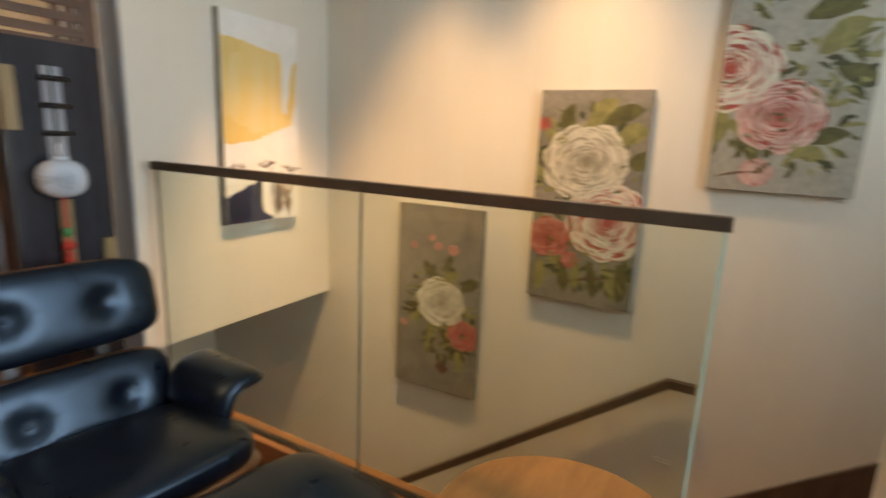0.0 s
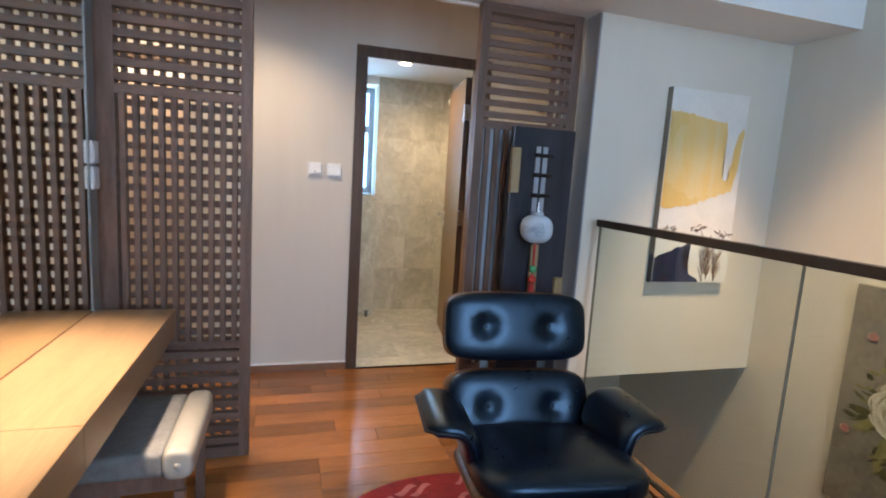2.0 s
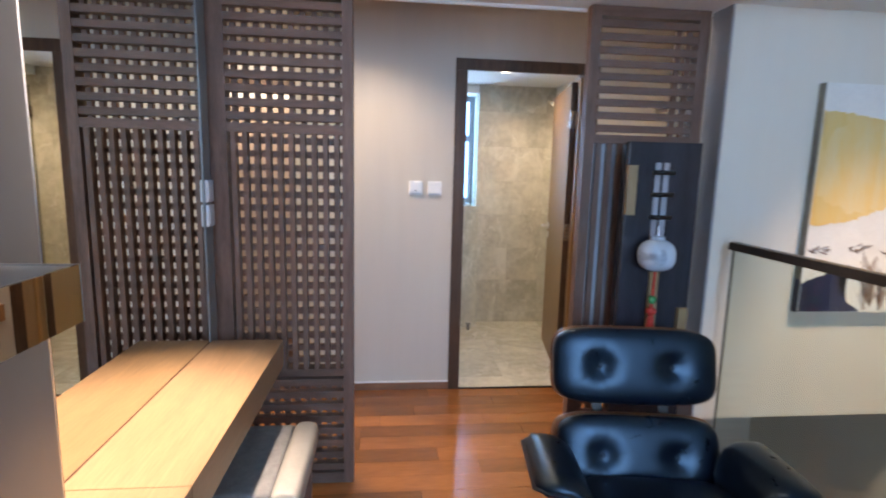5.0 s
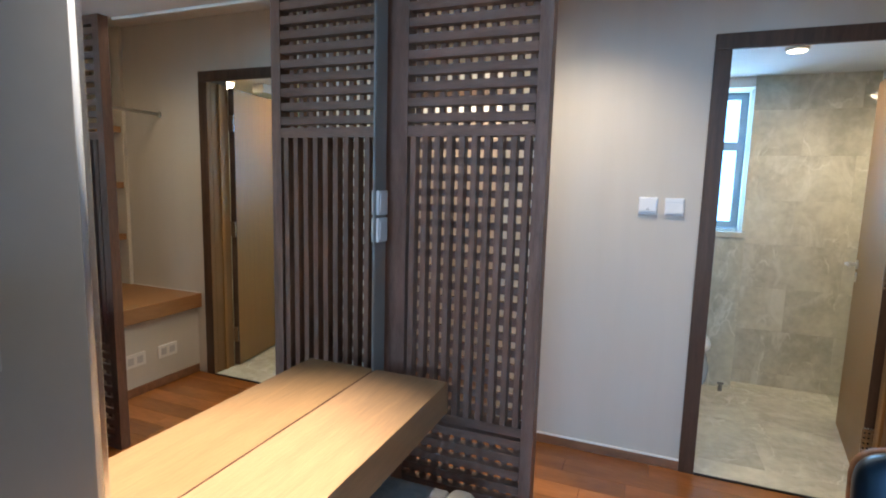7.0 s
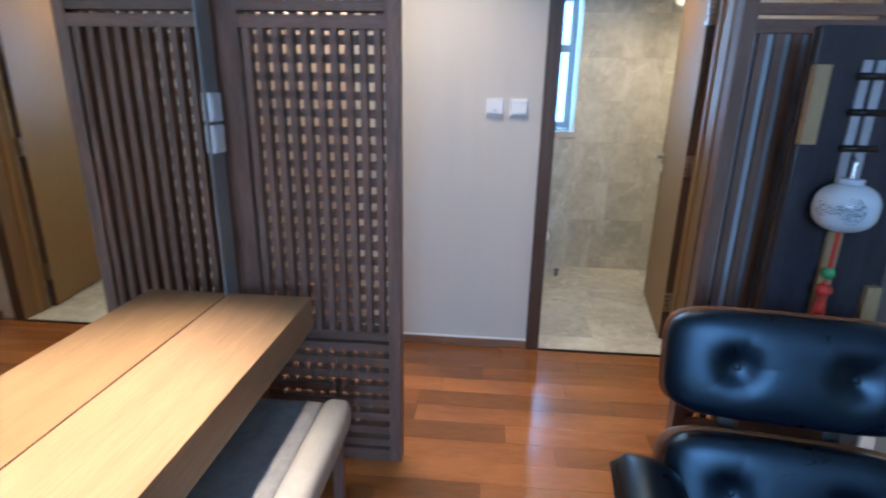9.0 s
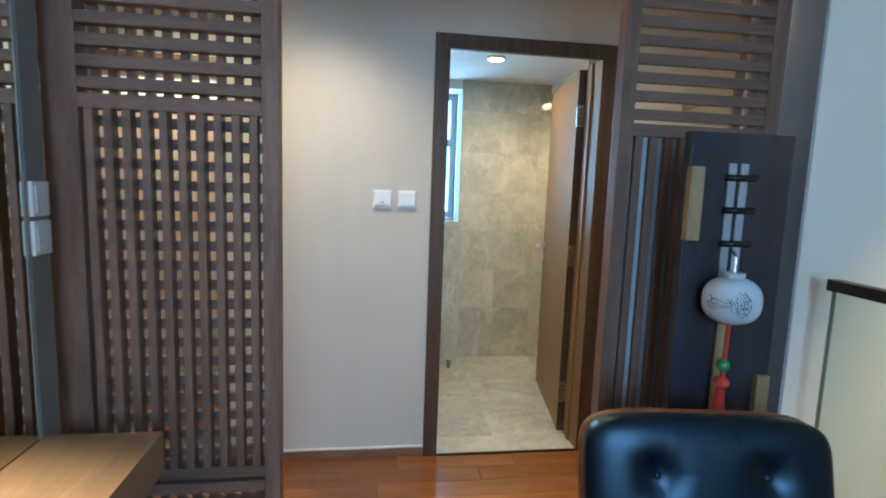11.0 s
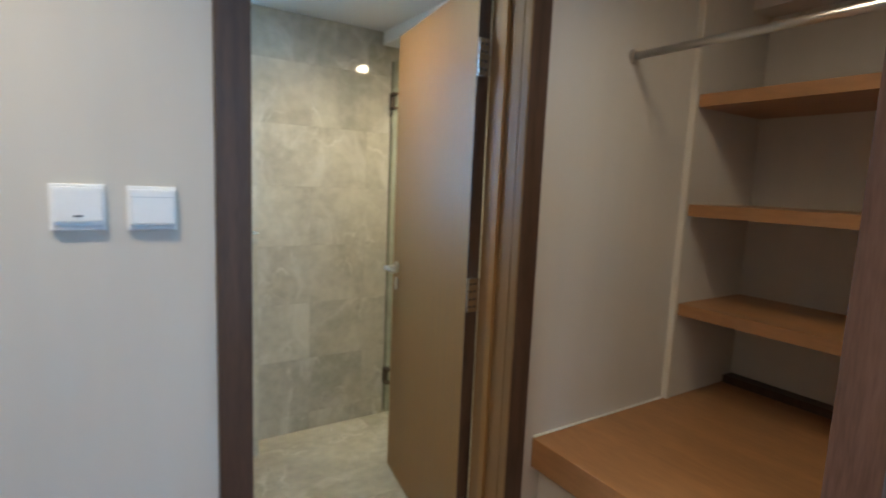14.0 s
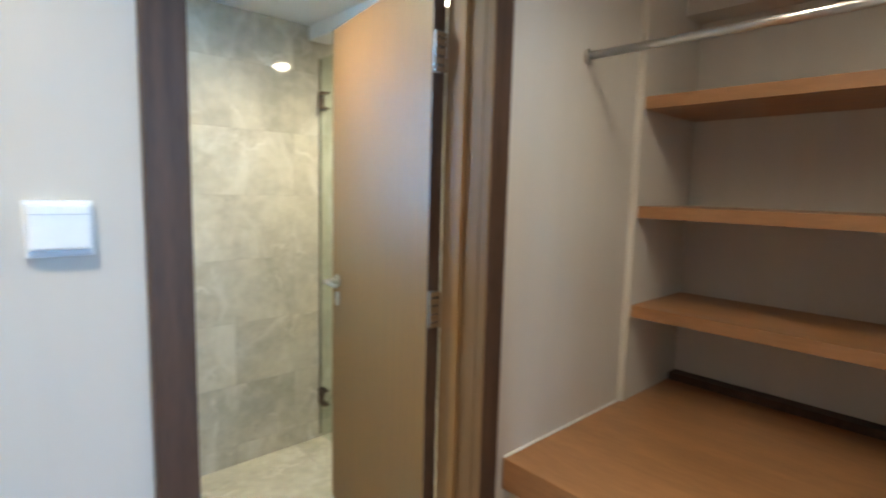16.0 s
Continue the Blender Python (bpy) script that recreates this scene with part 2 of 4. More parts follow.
M_CERAMIC = mat("pale_blue_ceramic", (0.44, 0.52, 0.60), 0.16, noise_scale=8, vary=0.05)
M_FABG = mat("grey_fabric", (0.17, 0.165, 0.16), 0.85, noise_scale=30, vary=0.25, bump=0.5, bump_scale=900)
M_FABW = mat("cream_leatherette", (0.31, 0.285, 0.25), 0.55, noise_scale=12, vary=0.1, bump=0.15, bump_scale=300)
M_RUG = mat("red_wool", (0.30, 0.018, 0.022), 0.95, noise_scale=25, vary=0.35, bump=0.8, bump_scale=500)
M_RUGP = mat("pink_wool", (0.55, 0.17, 0.17), 0.95, noise_scale=25, vary=0.3, bump=0.8, bump_scale=500)
M_TAN = mat("tan_wood_block", (0.30, 0.20, 0.105), 0.5, noise_scale=6, vary=0.25, stretch=(5, 5, 0.6))
M_BOARD = mat("ebonised_board", (0.022, 0.025, 0.036), 0.24, noise_scale=3, vary=0.35, stretch=(5, 5, 0.5), bump=0.12, bump_scale=40)
M_SHEENBACK = mat("grey_backing_sheen", (0.34, 0.37, 0.41), 0.25, noise_scale=6, vary=0.08)
M_BONE = mat("grey_inlay", (0.27, 0.29, 0.33), 0.4, noise_scale=20, vary=0.08)
M_BASEB = mat("reddish_brown_baseboard", (0.29, 0.135, 0.075), 0.4, noise_scale=5, vary=0.3, stretch=(0.6, 6, 6))
M_REDC = mat("red_cord", (0.5, 0.03, 0.02), 0.7, noise_scale=60, vary=0.3)
M_GREENB = mat("green_bead", (0.02, 0.25, 0.10), 0.2, noise_scale=40, vary=0.3)
M_GLASS = clear_glass("balustrade_glass", (0.905, 0.950, 0.920))
M_JOINT = mat("dark_glass_joint", (0.15, 0.135, 0.11), 0.4, noise_scale=20, vary=0.1)
M_GLASSEDGE = mat("glass_edge", (0.36, 0.56, 0.49), 0.2, noise_scale=20, vary=0.1)
M_PANE = clear_glass("window_glass", (0.93, 0.96, 0.97))
M_ALU = mat("window_aluminium", (0.22, 0.30, 0.36), 0.4, 0.2, noise_scale=10, vary=0.05)
M_LAMP = emitter("lit_downlight", (1.0, 0.9, 0.72), 20)
M_SKYCARD = emitter("bright_overcast_sky", (0.20, 0.53, 1.0), 6.5)
M_CANVAS = mat("primed_canvas", (0.72, 0.70, 0.66), 0.7, noise_scale=9, vary=0.08, bump=0.4, bump_scale=900)
M_TAUPE = mat("taupe_paint", (0.235, 0.205, 0.165), 0.65, noise_scale=5, vary=0.35, bump=0.4, bump_scale=500)
M_TAUPE2 = mat("pale_taupe_paint", (0.36, 0.335, 0.28), 0.65, noise_scale=5, vary=0.3, bump=0.4, bump_scale=500)
M_YELLOW = mat("ochre_paint", (0.68, 0.43, 0.14), 0.6, noise_scale=5, vary=0.3, second=(0.72, 0.56, 0.30), stretch=(3, 1, 0.4), bump=0.4, bump_scale=300)
M_OCHRE = mat("deep_ochre_paint", (0.66, 0.41, 0.12), 0.6, noise_scale=5, vary=0.25, second=(0.70, 0.50, 0.22), stretch=(3, 1, 0.4), bump=0.4, bump_scale=300)
M_NAVY = mat("navy_paint", (0.012, 0.018, 0.06), 0.5, noise_scale=8, vary=0.5, bump=0.4, bump_scale=300)
M_BROWNP = mat("brown_paint", (0.16, 0.07, 0.035), 0.6, noise_scale=15, vary=0.4)
M_PETW = mat("cream_petal_paint", (0.66, 0.60, 0.48), 0.6, noise_scale=25, vary=0.2, bump=0.5, bump_scale=200)
M_PETW2 = mat("shaded_cream_petal_paint", (0.37, 0.315, 0.22), 0.6, noise_scale=25, vary=0.25)
M_PETW3 = mat("warm_cream_petal_paint", (0.50, 0.44, 0.33), 0.6, noise_scale=25, vary=0.25)
M_LEAF3 = mat("dark_leaf_paint", (0.055, 0.06, 0.025), 0.6, noise_scale=20, vary=0.4)
M_PETP = mat("pink_petal_paint", (0.55, 0.19, 0.15), 0.6, noise_scale=25, vary=0.25, bump=0.5, bump_scale=200)
M_PETR = mat("coral_petal_paint", (0.46, 0.075, 0.055), 0.6, noise_scale=25, vary=0.3)
M_PETL = mat("pale_pink_petal_paint", (0.66, 0.42, 0.36), 0.6, noise_scale=25, vary=0.2)
M_LEAF = mat("olive_leaf_paint", (0.115, 0.105, 0.035), 0.6, noise_scale=20, vary=0.45)
M_LEAF2 = mat("light_leaf_paint", (0.25, 0.225, 0.085), 0.6, noise_scale=20, vary=0.35)
M_BROWNPANEL = mat("brown_panelling", (0.36, 0.275, 0.225), 0.5, noise_scale=4, vary=0.2, stretch=(6, 6, 0.6))

# ---- mesh helpers ----


def add_box(bm, x0, x1, y0, y1, z0, z1, m=None):
    mm = Matrix.Translation(((x0 + x1) / 2, (y0 + y1) / 2, (z0 + z1) / 2)) @ Matrix.Diagonal((x1 - x0, y1 - y0, z1 - z0, 1))
    return bmesh.ops.create_cube(bm, size=1, matrix=(m @ mm) if m else mm)["verts"]


def soften(bm, width, segments=2):
    bmesh.ops.bevel(bm, geom=list(bm.edges), offset=width, segments=segments, profile=0.7, affect="EDGES", clamp_overlap=True)
    return bm


def box(x0, x1, y0, y1, z0, z1, bevel=0.0, segments=2):
    bm = bmesh.new()
    add_box(bm, x0, x1, y0, y1, z0, z1)
    if bevel:
        soften(bm, bevel, segments)
    return bm


def rod(bm, a, b, r, n=12, r2=None):
    a, b = Vector(a), Vector(b)
    m = Matrix.Translation((a + b) / 2) @ (b - a).to_track_quat("Z", "Y").to_matrix().to_4x4()
    bmesh.ops.create_cone(bm, cap_ends=True, segments=n, radius1=r, radius2=r if r2 is None else r2, depth=(b - a).length, matrix=m)
    return bm


def mesh_of(name, bm, material, smooth=False):
    bmesh.ops.recalc_face_normals(bm, faces=bm.faces)
    me = bpy.data.meshes.new(name)
    bm.to_mesh(me)
    bm.free()
    me.materials.append(material)
    if smooth:
        me.polygons.foreach_set("use_smooth", [True] * len(me.polygons))
    return me


def link(name, me, parent=None, label=""):
    ob = new(name, me)
    if parent:
        ob.parent = parent
        if parent.type == "EMPTY":
            ob.matrix_parent_inverse = parent.matrix_basis.inverted()
    if label:
        ob["label"] = label
    return ob


def part(name, bm, material, parent, label="", smooth=False):
    return link(name, mesh_of(name, bm, material, smooth), parent, label)


def thing(name, x, y, z, label, category, group="", kind=""):
    ob = new(name)
    ob.empty_display_size = 0.05
    ob.matrix_basis = Matrix.Translation((x, y, z))
    return tagged(ob, label, category, group, kind)


def solid(name, bm, material, label="", category="", kind="structure", smooth=False):
    return tagged(link(name, mesh_of(name, bm, material, smooth)), label, category, "", kind)


# ---- structure ----
XW = 2.55      # stair wall
ZS = 2.14      # soffit
solid("floor", box(-3.0, 1.36, -2.9, 2.69, -0.2, -0.014), M_FLOORGAP, "dark underlay of the plank floor", "floor")
solid("floor_passage_end", box(1.36, 1.40, 1.60, 2.69, -0.2, 0.0), M_FLOORGAP, "floor below the closet", "floor")
solid("floor_landing", box(1.36, XW, -2.9, -1.35, -0.2, 0.0, 0.002), M_CURB, "brown wooden stair landing", "floor")

wall_door = bmesh.new()
add_box(wall_door, -0.63, 0.34, 2.70, 2.86, 0, 2.6)
add_box(wall_door, 0.34, 1.23, 2.70, 2.86, 2.09, 2.6)
add_box(wall_door, 1.23, 2.6, 2.70, 2.86, 0.325, 2.6)
add_box(wall_door, 1.23, 1.36, 2.70, 2.86, 0, 0.325)
solid("wall_north", wall_door, M_WALL, "beige papered wall with the bathroom doorway", "wall")
solid("baseboard", box(-0.63, 0.337, 2.688, 2.7, 0, 0.045, 0.003), M_BASEB, "reddish brown wooden baseboard", "baseboard")
solid("baseboard_bead", box(-0.63, 0.337, 2.69, 2.7, 0.0455, 0.054, 0.002), M_WHITE, "white bead on the baseboard", "baseboard")

solid("wall_mirror_side", box(-0.98, -0.768, -2.9, 1.61, 0, 2.9), M_GREY, "grey wall behind the mirror and desk", "wall")
solid("wall_strip", box(-0.768, -0.760, 1.535, 1.612, 0, ZS, 0.002), M_GREY, "grey wall strip beside the mirror", "wall")
solid("wall_west", box(-3.1, -3.0, 1.0, 4.4, -0.2, 2.9), M_WALL, "beige wall at the passage end", "wall")
solid("wall_passage_south", box(-3.0, -0.98, 1.50, 1.61, 0, 2.9), M_WALL, "beige passage wall", "wall")

# painting wall above the stairs, with a pier beside the lattice screen
wall_paint = bmesh.new()
add_box(wall_paint, 1.40, XW, 1.59, 1.735, 0.32, 2.6)
add_box(wall_paint, 1.357, 1.40, 1.59, 1.735, -0.2, 2.6)
solid("wall_stair_end", wall_paint, M_STAIRWALL, "pale wall above the stairwell with a painting", "wall")
solid("pier_lining", box(1.349, 1.357, 1.593, 1.735, 0, ZS), M_LINING, "grey glossy lining of the pier", "wall trim")
solid("wall_east", box(XW, XW + 0.15, -2.9, 4.6, -2.9, 2.9), M_STAIRWALL, "cream stairwell wall with flower paintings", "wall")
solid("wall_stairwell_far", box(1.36, XW, 2.72, 2.86, -2.9, 0.32), M_STAIRWALL, "far wall of the stairwell", "wall")
solid("wall_stairwell_side", box(1.30, 1.46, -1.35, 4.45, -2.9, -0.2), M_STAIRWALL, "side wall of the stairwell", "wall")
solid("stair_slab_edge", box(1.36, 1.45, -0.62, 1.60, -0.2, -0.002), M_STAIRWALL, "edge of the landing slab", "wall")
solid("stairwell_ceiling", box(1.40, XW, 1.735, 2.72, 0.32, 0.45), M_WHITE, "white ceiling of the lower stairs", "ceiling")
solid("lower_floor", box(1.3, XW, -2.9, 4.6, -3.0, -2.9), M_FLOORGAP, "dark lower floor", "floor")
# added out of view: keeps window light off the lower stair wall
solid("wall_shade_low", box(1.42, 1.52, -2.50, -0.95, 0, 1.34), M_STAIRWALL, "unseen low wall added to shade the lower stair wall", "wall")
# added out of view: bounds the daylight patch on the stair wall
solid("wall_shade_tall", box(1.42, 1.52, -2.9, -2.50, 0, 2.78), M_STAIRWALL, "unseen wall added to cut off the window light", "wall")

# wall behind the walker, with a wide window
wb = bmesh.new()
for q in ((-1.0, -0.25, 0, 3.75), (1.40, XW + 0.15, -0.2, 3.75), (-0.25, 1.40, 0, 0.75), (-0.25, 1.40, 3.30, 3.75)):
    add_box(wb, q[0], q[1], -3.05, -2.9, q[2], q[3])
solid("wall_south", wb, M_WALL, "beige wall with a wide window", "wall")
win = thing("window_1", 0.58, -2.98, 0.75, "wide aluminium window with clear panes", "window", kind="structure")
wf = bmesh.new()
for q in ((-0.25, -0.20, 0.75, 3.30), (1.35, 1.40, 0.75, 3.30), (-0.20, 1.35, 0.75, 0.80), (-0.20, 1.35, 3.25, 3.30), (0.55, 0.60, 0.80, 3.25)):
    add_box(wf, q[0], q[1], -3.0, -2.95, q[2], q[3])
part("window_frame", wf, M_ALU, win)
for x0, x1 in ((-0.20, 0.55), (0.60, 1.35)):
    pane = part("pane", box(x0, x1, -2.978, -2.972, 0.80, 3.25), M_PANE, win)
    pane.visible_shadow = False

# ceilings
solid("ceiling_passage", box(-3.1, 2.6, 1.77, 2.70, 2.45, 2.6), M_CEIL, "white passage ceiling", "ceiling")
solid("ceiling_main", box(-0.34, 1.46, -3.0, 1.24, 3.60, 3.75), M_CEIL, "white high main ceiling", "ceiling")
solid("ceiling_desk", box(-1.0, -0.30, -3.0, 1.24, 2.78, 3.75), M_CEIL, "white lower ceiling above the desk", "ceiling")
solid("ceiling_stairs", box(1.42, 2.7, -3.0, 1.24, 2.78, 3.75), M_CEIL, "white lower ceiling above the stairs", "ceiling")
solid("ceiling_soffit", box(-3.1, XW, 1.24, 1.77, ZS, 3.75), M_CEIL, "white dropped soffit above the screens", "ceiling")
solid("soffit_trim", box(-0.20, 0.79, 1.762, 1.778, ZS - 0.012, ZS, 0.002), M_WHITE, "white edge trim of the soffit", "ceiling trim")

# ---- bathroom ----
solid("bath_slab", box(-0.45, 2.6, 2.86, 5.2, -0.2, -0.0006), M_GROUT, "grout bed of the bathroom floor", "floor")
solid("threshold_strip", box(0.408, 1.165, 2.676, 2.690, -0.2, 0.008, 0.002), M_BLACK, "dark metal strip at the threshold", "threshold")
solid("threshold", box(0.408, 1.165, 2.691, 2.8605, -0.2, 0.006, 0.002), M_TILEFLOOR, "stone door threshold", "threshold")
solid("wall_bath_back", box(0.735, 2.6, 4.2006, 4.36, 0, 2.6), M_GROUT, "tile bed of the bathroom wall", "wall")
wl = bmesh.new()
add_box(wl, -0.45, 0.10, 4.212, 4.62, 0, 2.6)
add_box(wl, 0.10, 0.735, 4.212, 4.62, 0, 1.05)
add_box(wl, 0.10, 0.735, 4.212, 4.62, 2.12, 2.6)
solid("wall_bath_window", wl, M_WHITE, "white wall with the bathroom window", "wall")
solid("window_reveal", box(0.735, 0.80, 4.36, 4.62, 0, 2.6), M_WHITE, "white window reveal", "window reveal")
solid("wall_bath_west", box(-0.55, -0.45, 2.86, 4.7, 0, 2.6), M_TILE, "marble bathroom side wall", "wall")
solid("wall_bath_east", box(2.35, 2.5, 2.86, 4.7, 0, 2.6), M_TILE, "marble shower wall", "wall")
solid("ceiling_bath", box(-0.55, 2.6, 2.86, 4.7, 2.19, 2.45), M_CEIL, "white bathroom ceiling", "ceiling")
solid("bath_beam", box(1.44, 1.55, 3.55, 4.2, 2.12, 2.19, 0.003), M_WHITE, "white boxed beam under the bathroom ceiling", "ceiling beam")
solid("cistern_box", box(-0.45, 0.735, 4.03, 4.212, 0, 1.075, 0.003), M_TILEFLOOR, "low tiled ledge below the bathroom window", "ledge")
solid("window_sill", box(-0.45, 0.742, 4.02, 4.46, 1.076, 1.118, 0.004), M_TILEFLOOR, "pale stone window sill", "sill")
win2 = thing("window_2", 0.42, 4.5, 1.12, "narrow two-part bathroom window with blue-grey frame", "window", kind="structure")
wf = bmesh.new()
for q in ((0.10, 0.15, 1.119, 2.119), (0.685, 0.735, 1.119, 2.119), (0.15, 0.685, 1.119, 1.17), (0.15, 0.685, 2.07, 2.119), (0.15, 0.685, 1.70, 1.76), (0.40, 0.44, 1.17, 1.70)):
    add_box(wf, q[0], q[1], 4.45, 4.50, q[2], q[3])
part("window_frame", wf, M_ALU, win2)
for q in ((0.15, 0.40, 1.17, 1.70), (0.44, 0.685, 1.17, 1.70), (0.15, 0.685, 1.76, 2.07)):
    pane = part("pane", box(q[0], q[1], 4.472, 4.478, q[2], q[3]), M_PANE, win2)
    pane.visible_shadow = False
solid("backdrop_bath", box(-1.5, 2.0, 4.95, 5.0, 0.2, 3.2), M_SKYCARD, "bright daylight outside the bathroom", "backdrop")
solid("backdrop_south", box(-3.5, 4.5, -4.6, -4.5, -0.5, 5.2), M_SKYCARD, "bright daylight outside the window", "backdrop")

for lx, ly in ((0.806, 3.45), (1.675, 3.40)):
    dl = thing("downlight", lx, ly, 2.185, "round recessed lit bathroom downlight", "ceiling lamp", "bathroom downlights")
    part("trim_ring", rod(bmesh.new(), (lx, ly, 2.176), (lx, ly, 2.19), 0.058, 32), M_WHITE, dl)
    part("diffuser", rod(bmesh.new(), (lx, ly, 2.174), (lx, ly, 2.178), 0.046, 32), M_LAMP, dl, "glowing warm diffuser")

# shower glass with hinges
sg = thing("shower_screen", 1.50, 3.85, 0, "clear glass shower screen with steel hinges", "shower screen")
p0 = part("glass_panel", box(1.497, 1.505, 3.45, 4.19, 0.02, 2.04), M_GLASS, sg)
p0.visible_shadow = False
part("edge_strip", box(1.497, 1.505, 4.192, 4.199, 0.02, 2.04), M_JOINT, sg, "greenish glass edge")
for z in (0.20, 1.78):
    clamp = bmesh.new()
    for q in ((4.13, 4.19, z, z + 0.012), (4.13, 4.19, z + 0.078, z + 0.09), (4.178, 4.19, z + 0.012, z + 0.078)):
        add_box(clamp, 1.486, 1.516, q[0], q[1], q[2], q[3])
    part("hinge", clamp, M_RAIL, sg, "dark steel clamp hinge")

# toilet behind the door jamb
wc = thing("toilet", 0.365, 4.03, 0.10, "white wall-hung ceramic toilet below the window ledge", "toilet")


def superellipsoid(w, d, h, e_out, e_prof, centre=(0, 0, 0), nu=40, nv=20, m=None, dents=()):
    """Cushion shape, w along x, h along z, d along y; rounded outline in xz. dents: (x, z, radius, depth) on the -y face."""
    bm = bmesh.new()
    rows = []

    def sp(v, e):
        return math.copysign(abs(v) ** e, v)

    for i in range(nv + 1):
        side = 2 * i / nv - 1
        ring = max(0.0, 1 - abs(side) ** 1.6) ** (1 / e_prof)
        lat = math.copysign(math.acos(min(1, ring)), side)
        row = []
        for j in range(nu):
            lon = 2 * math.pi * j / nu
            x = w / 2 * sp(math.cos(lat), e_prof) * sp(math.cos(lon), e_out)
            z = h / 2 * sp(math.cos(lat), e_prof) * sp(math.sin(lon), e_out)
            y = d / 2 * sp(math.sin(lat), e_prof)
            if y < 0:
                for dx, dz, r, deep in dents:
                    q2 = ((x - dx) ** 2 + (z - dz) ** 2) / (r * r)
                    turn = math.atan2(z - dz, x - dx)
                    pleat = max(0.0, math.cos(5 * turn + 0.8 + 9 * dx)) ** 14
                    y += deep * math.exp(-q2) + 0.0016 * pleat * math.exp(-q2 / 2.2) * min(1.0, 4 * q2)
            v = Vector((x, y, z))
            if m:
                v = m @ v
            row.append(bm.verts.new(v + Vector(centre)))
        rows.append(row)
    for i in range(nv):
        for j in range(nu):
            k = (j + 1) % nu
            bm.faces.new((rows[i][j], rows[i][k], rows[i + 1][k], rows[i + 1][j]))
    bmesh.ops.remove_doubles(bm, verts=bm.verts, dist=1e-5)
    return bm


part("bowl", superellipsoid(0.36, 0.54, 0.30, 0.8, 0.6, (0.365, 3.765, 0.235)), M_CERAMIC, wc, smooth=True)
part("seat", superellipsoid(0.37, 0.50, 0.035, 0.3, 0.7, (0.365, 3.76, 0.395)), M_PLASTIC, wc, smooth=True)
part("mount", box(0.25, 0.48, 3.88, 4.029, 0.10, 0.36, 0.015), M_CERAMIC, wc)
dr = thing("floor_valve", 0.66, 3.95, 0, "small grey floor valve beside the toilet", "valve")
bm = bmesh.new()
rod(bm, (0.66, 3.95, 0), (0.66, 3.95, 0.05), 0.014, 16)
part("body", bm, M_GREY, dr)
bm = bmesh.new()
rod(bm, (0.64, 3.95, 0.055), (0.68, 3.95, 0.055), 0.008, 12)
part("handle", bm, M_GREY, dr)

# ---- bathroom door ----
fr = thing("door_frame_1", 0.78, 2.70, 0, "dark brown wooden door frame of the bathroom", "door frame", kind="structure")
part("jamb", box(0.337, 0.407, 2.678, 2.868, 0, 2.0305, 0.004), M_FRAME, fr)
part("jamb", box(1.166, 1.236, 2.678, 2.868, 0, 2.03, 0.004), M_FRAME, fr)
part("head", box(0.337, 1.236, 2.678, 2.699, 2.031, 2.10, 0.004), M_FRAME, fr)
part("head_lining", box(0.342, 1.228, 2.7005, 2.868, 2.070, 2.0895, 0.002), M_FRAME, fr)
for x0 in (0.3415, 1.1665):
    part("jamb_top", box(x0, x0 + 0.0615, 2.7005, 2.866, 2.0310, 2.0695, 0.002), M_FRAME, fr)
part("stop", box(1.150, 1.165, 2.775, 2.80, 0.008, 2.03, 0.002), M_DOOR, fr, "lighter brown door stop")
part("lining", box(1.1605, 1.1655, 2.712, 2.774, 0.008, 2.03, 0.0015), M_JAMB, fr, "golden oak lining of the jamb")
part("lining", box(1.1605, 1.1655, 2.6785, 2.7095, 0.008, 2.03, 0.0015), M_JAMB, fr, "golden oak lining of the jamb")
part("hinge_lining", box(1.1615, 1.1655, 2.801, 2.861, 0.008, 2.03, 0.001), M_JAMB, fr, "golden oak lining of the jamb")

door = thing("door_1", 1.16, 2.88, 0.01, "open oak veneer bathroom door with steel lever", "door", kind="structure")
HINGE = Matrix.Translation((1.172, 2.885, 0)) @ Matrix.Rotation(radians(-9.3), 4, "Z")


def in_door(bm):
    bmesh.ops.transform(bm, matrix=HINGE, verts=bm.verts)
    return bm


part("leaf", in_door(box(-0.040, 0.0, 0.0, 0.775, 0.012, 2.022, 0.002)), M_DOOR, door)
part("hinge_edge", in_door(box(-0.041, 0.001, -0.003, 0.0, 0.012, 2.022)), M_FRAME, door, "dark brown door edge")
lever = in_door(rod(rod(bmesh.new(), (-0.045, 0.71, 1.0), (-0.10, 0.71, 1.0), 0.01), (-0.095, 0.715, 1.0), (-0.095, 0.60, 1.0), 0.009))
part("lever", lever, M_BRUSHED, door, "brushed steel lever", smooth=True)
part("rose", in_door(rod(bmesh.new(), (-0.041, 0.71, 1.0), (-0.049, 0.71, 1.0), 0.026, 24)), M_BRUSHED, door, "steel rose")
part("lock", in_door(superellipsoid(0.012, 0.030, 0.062, 0.9, 0.8, (-0.044, 0.71, 0.925), 20, 12)), M_BRUSHED, door, "oval steel keyhole plate", smooth=True)
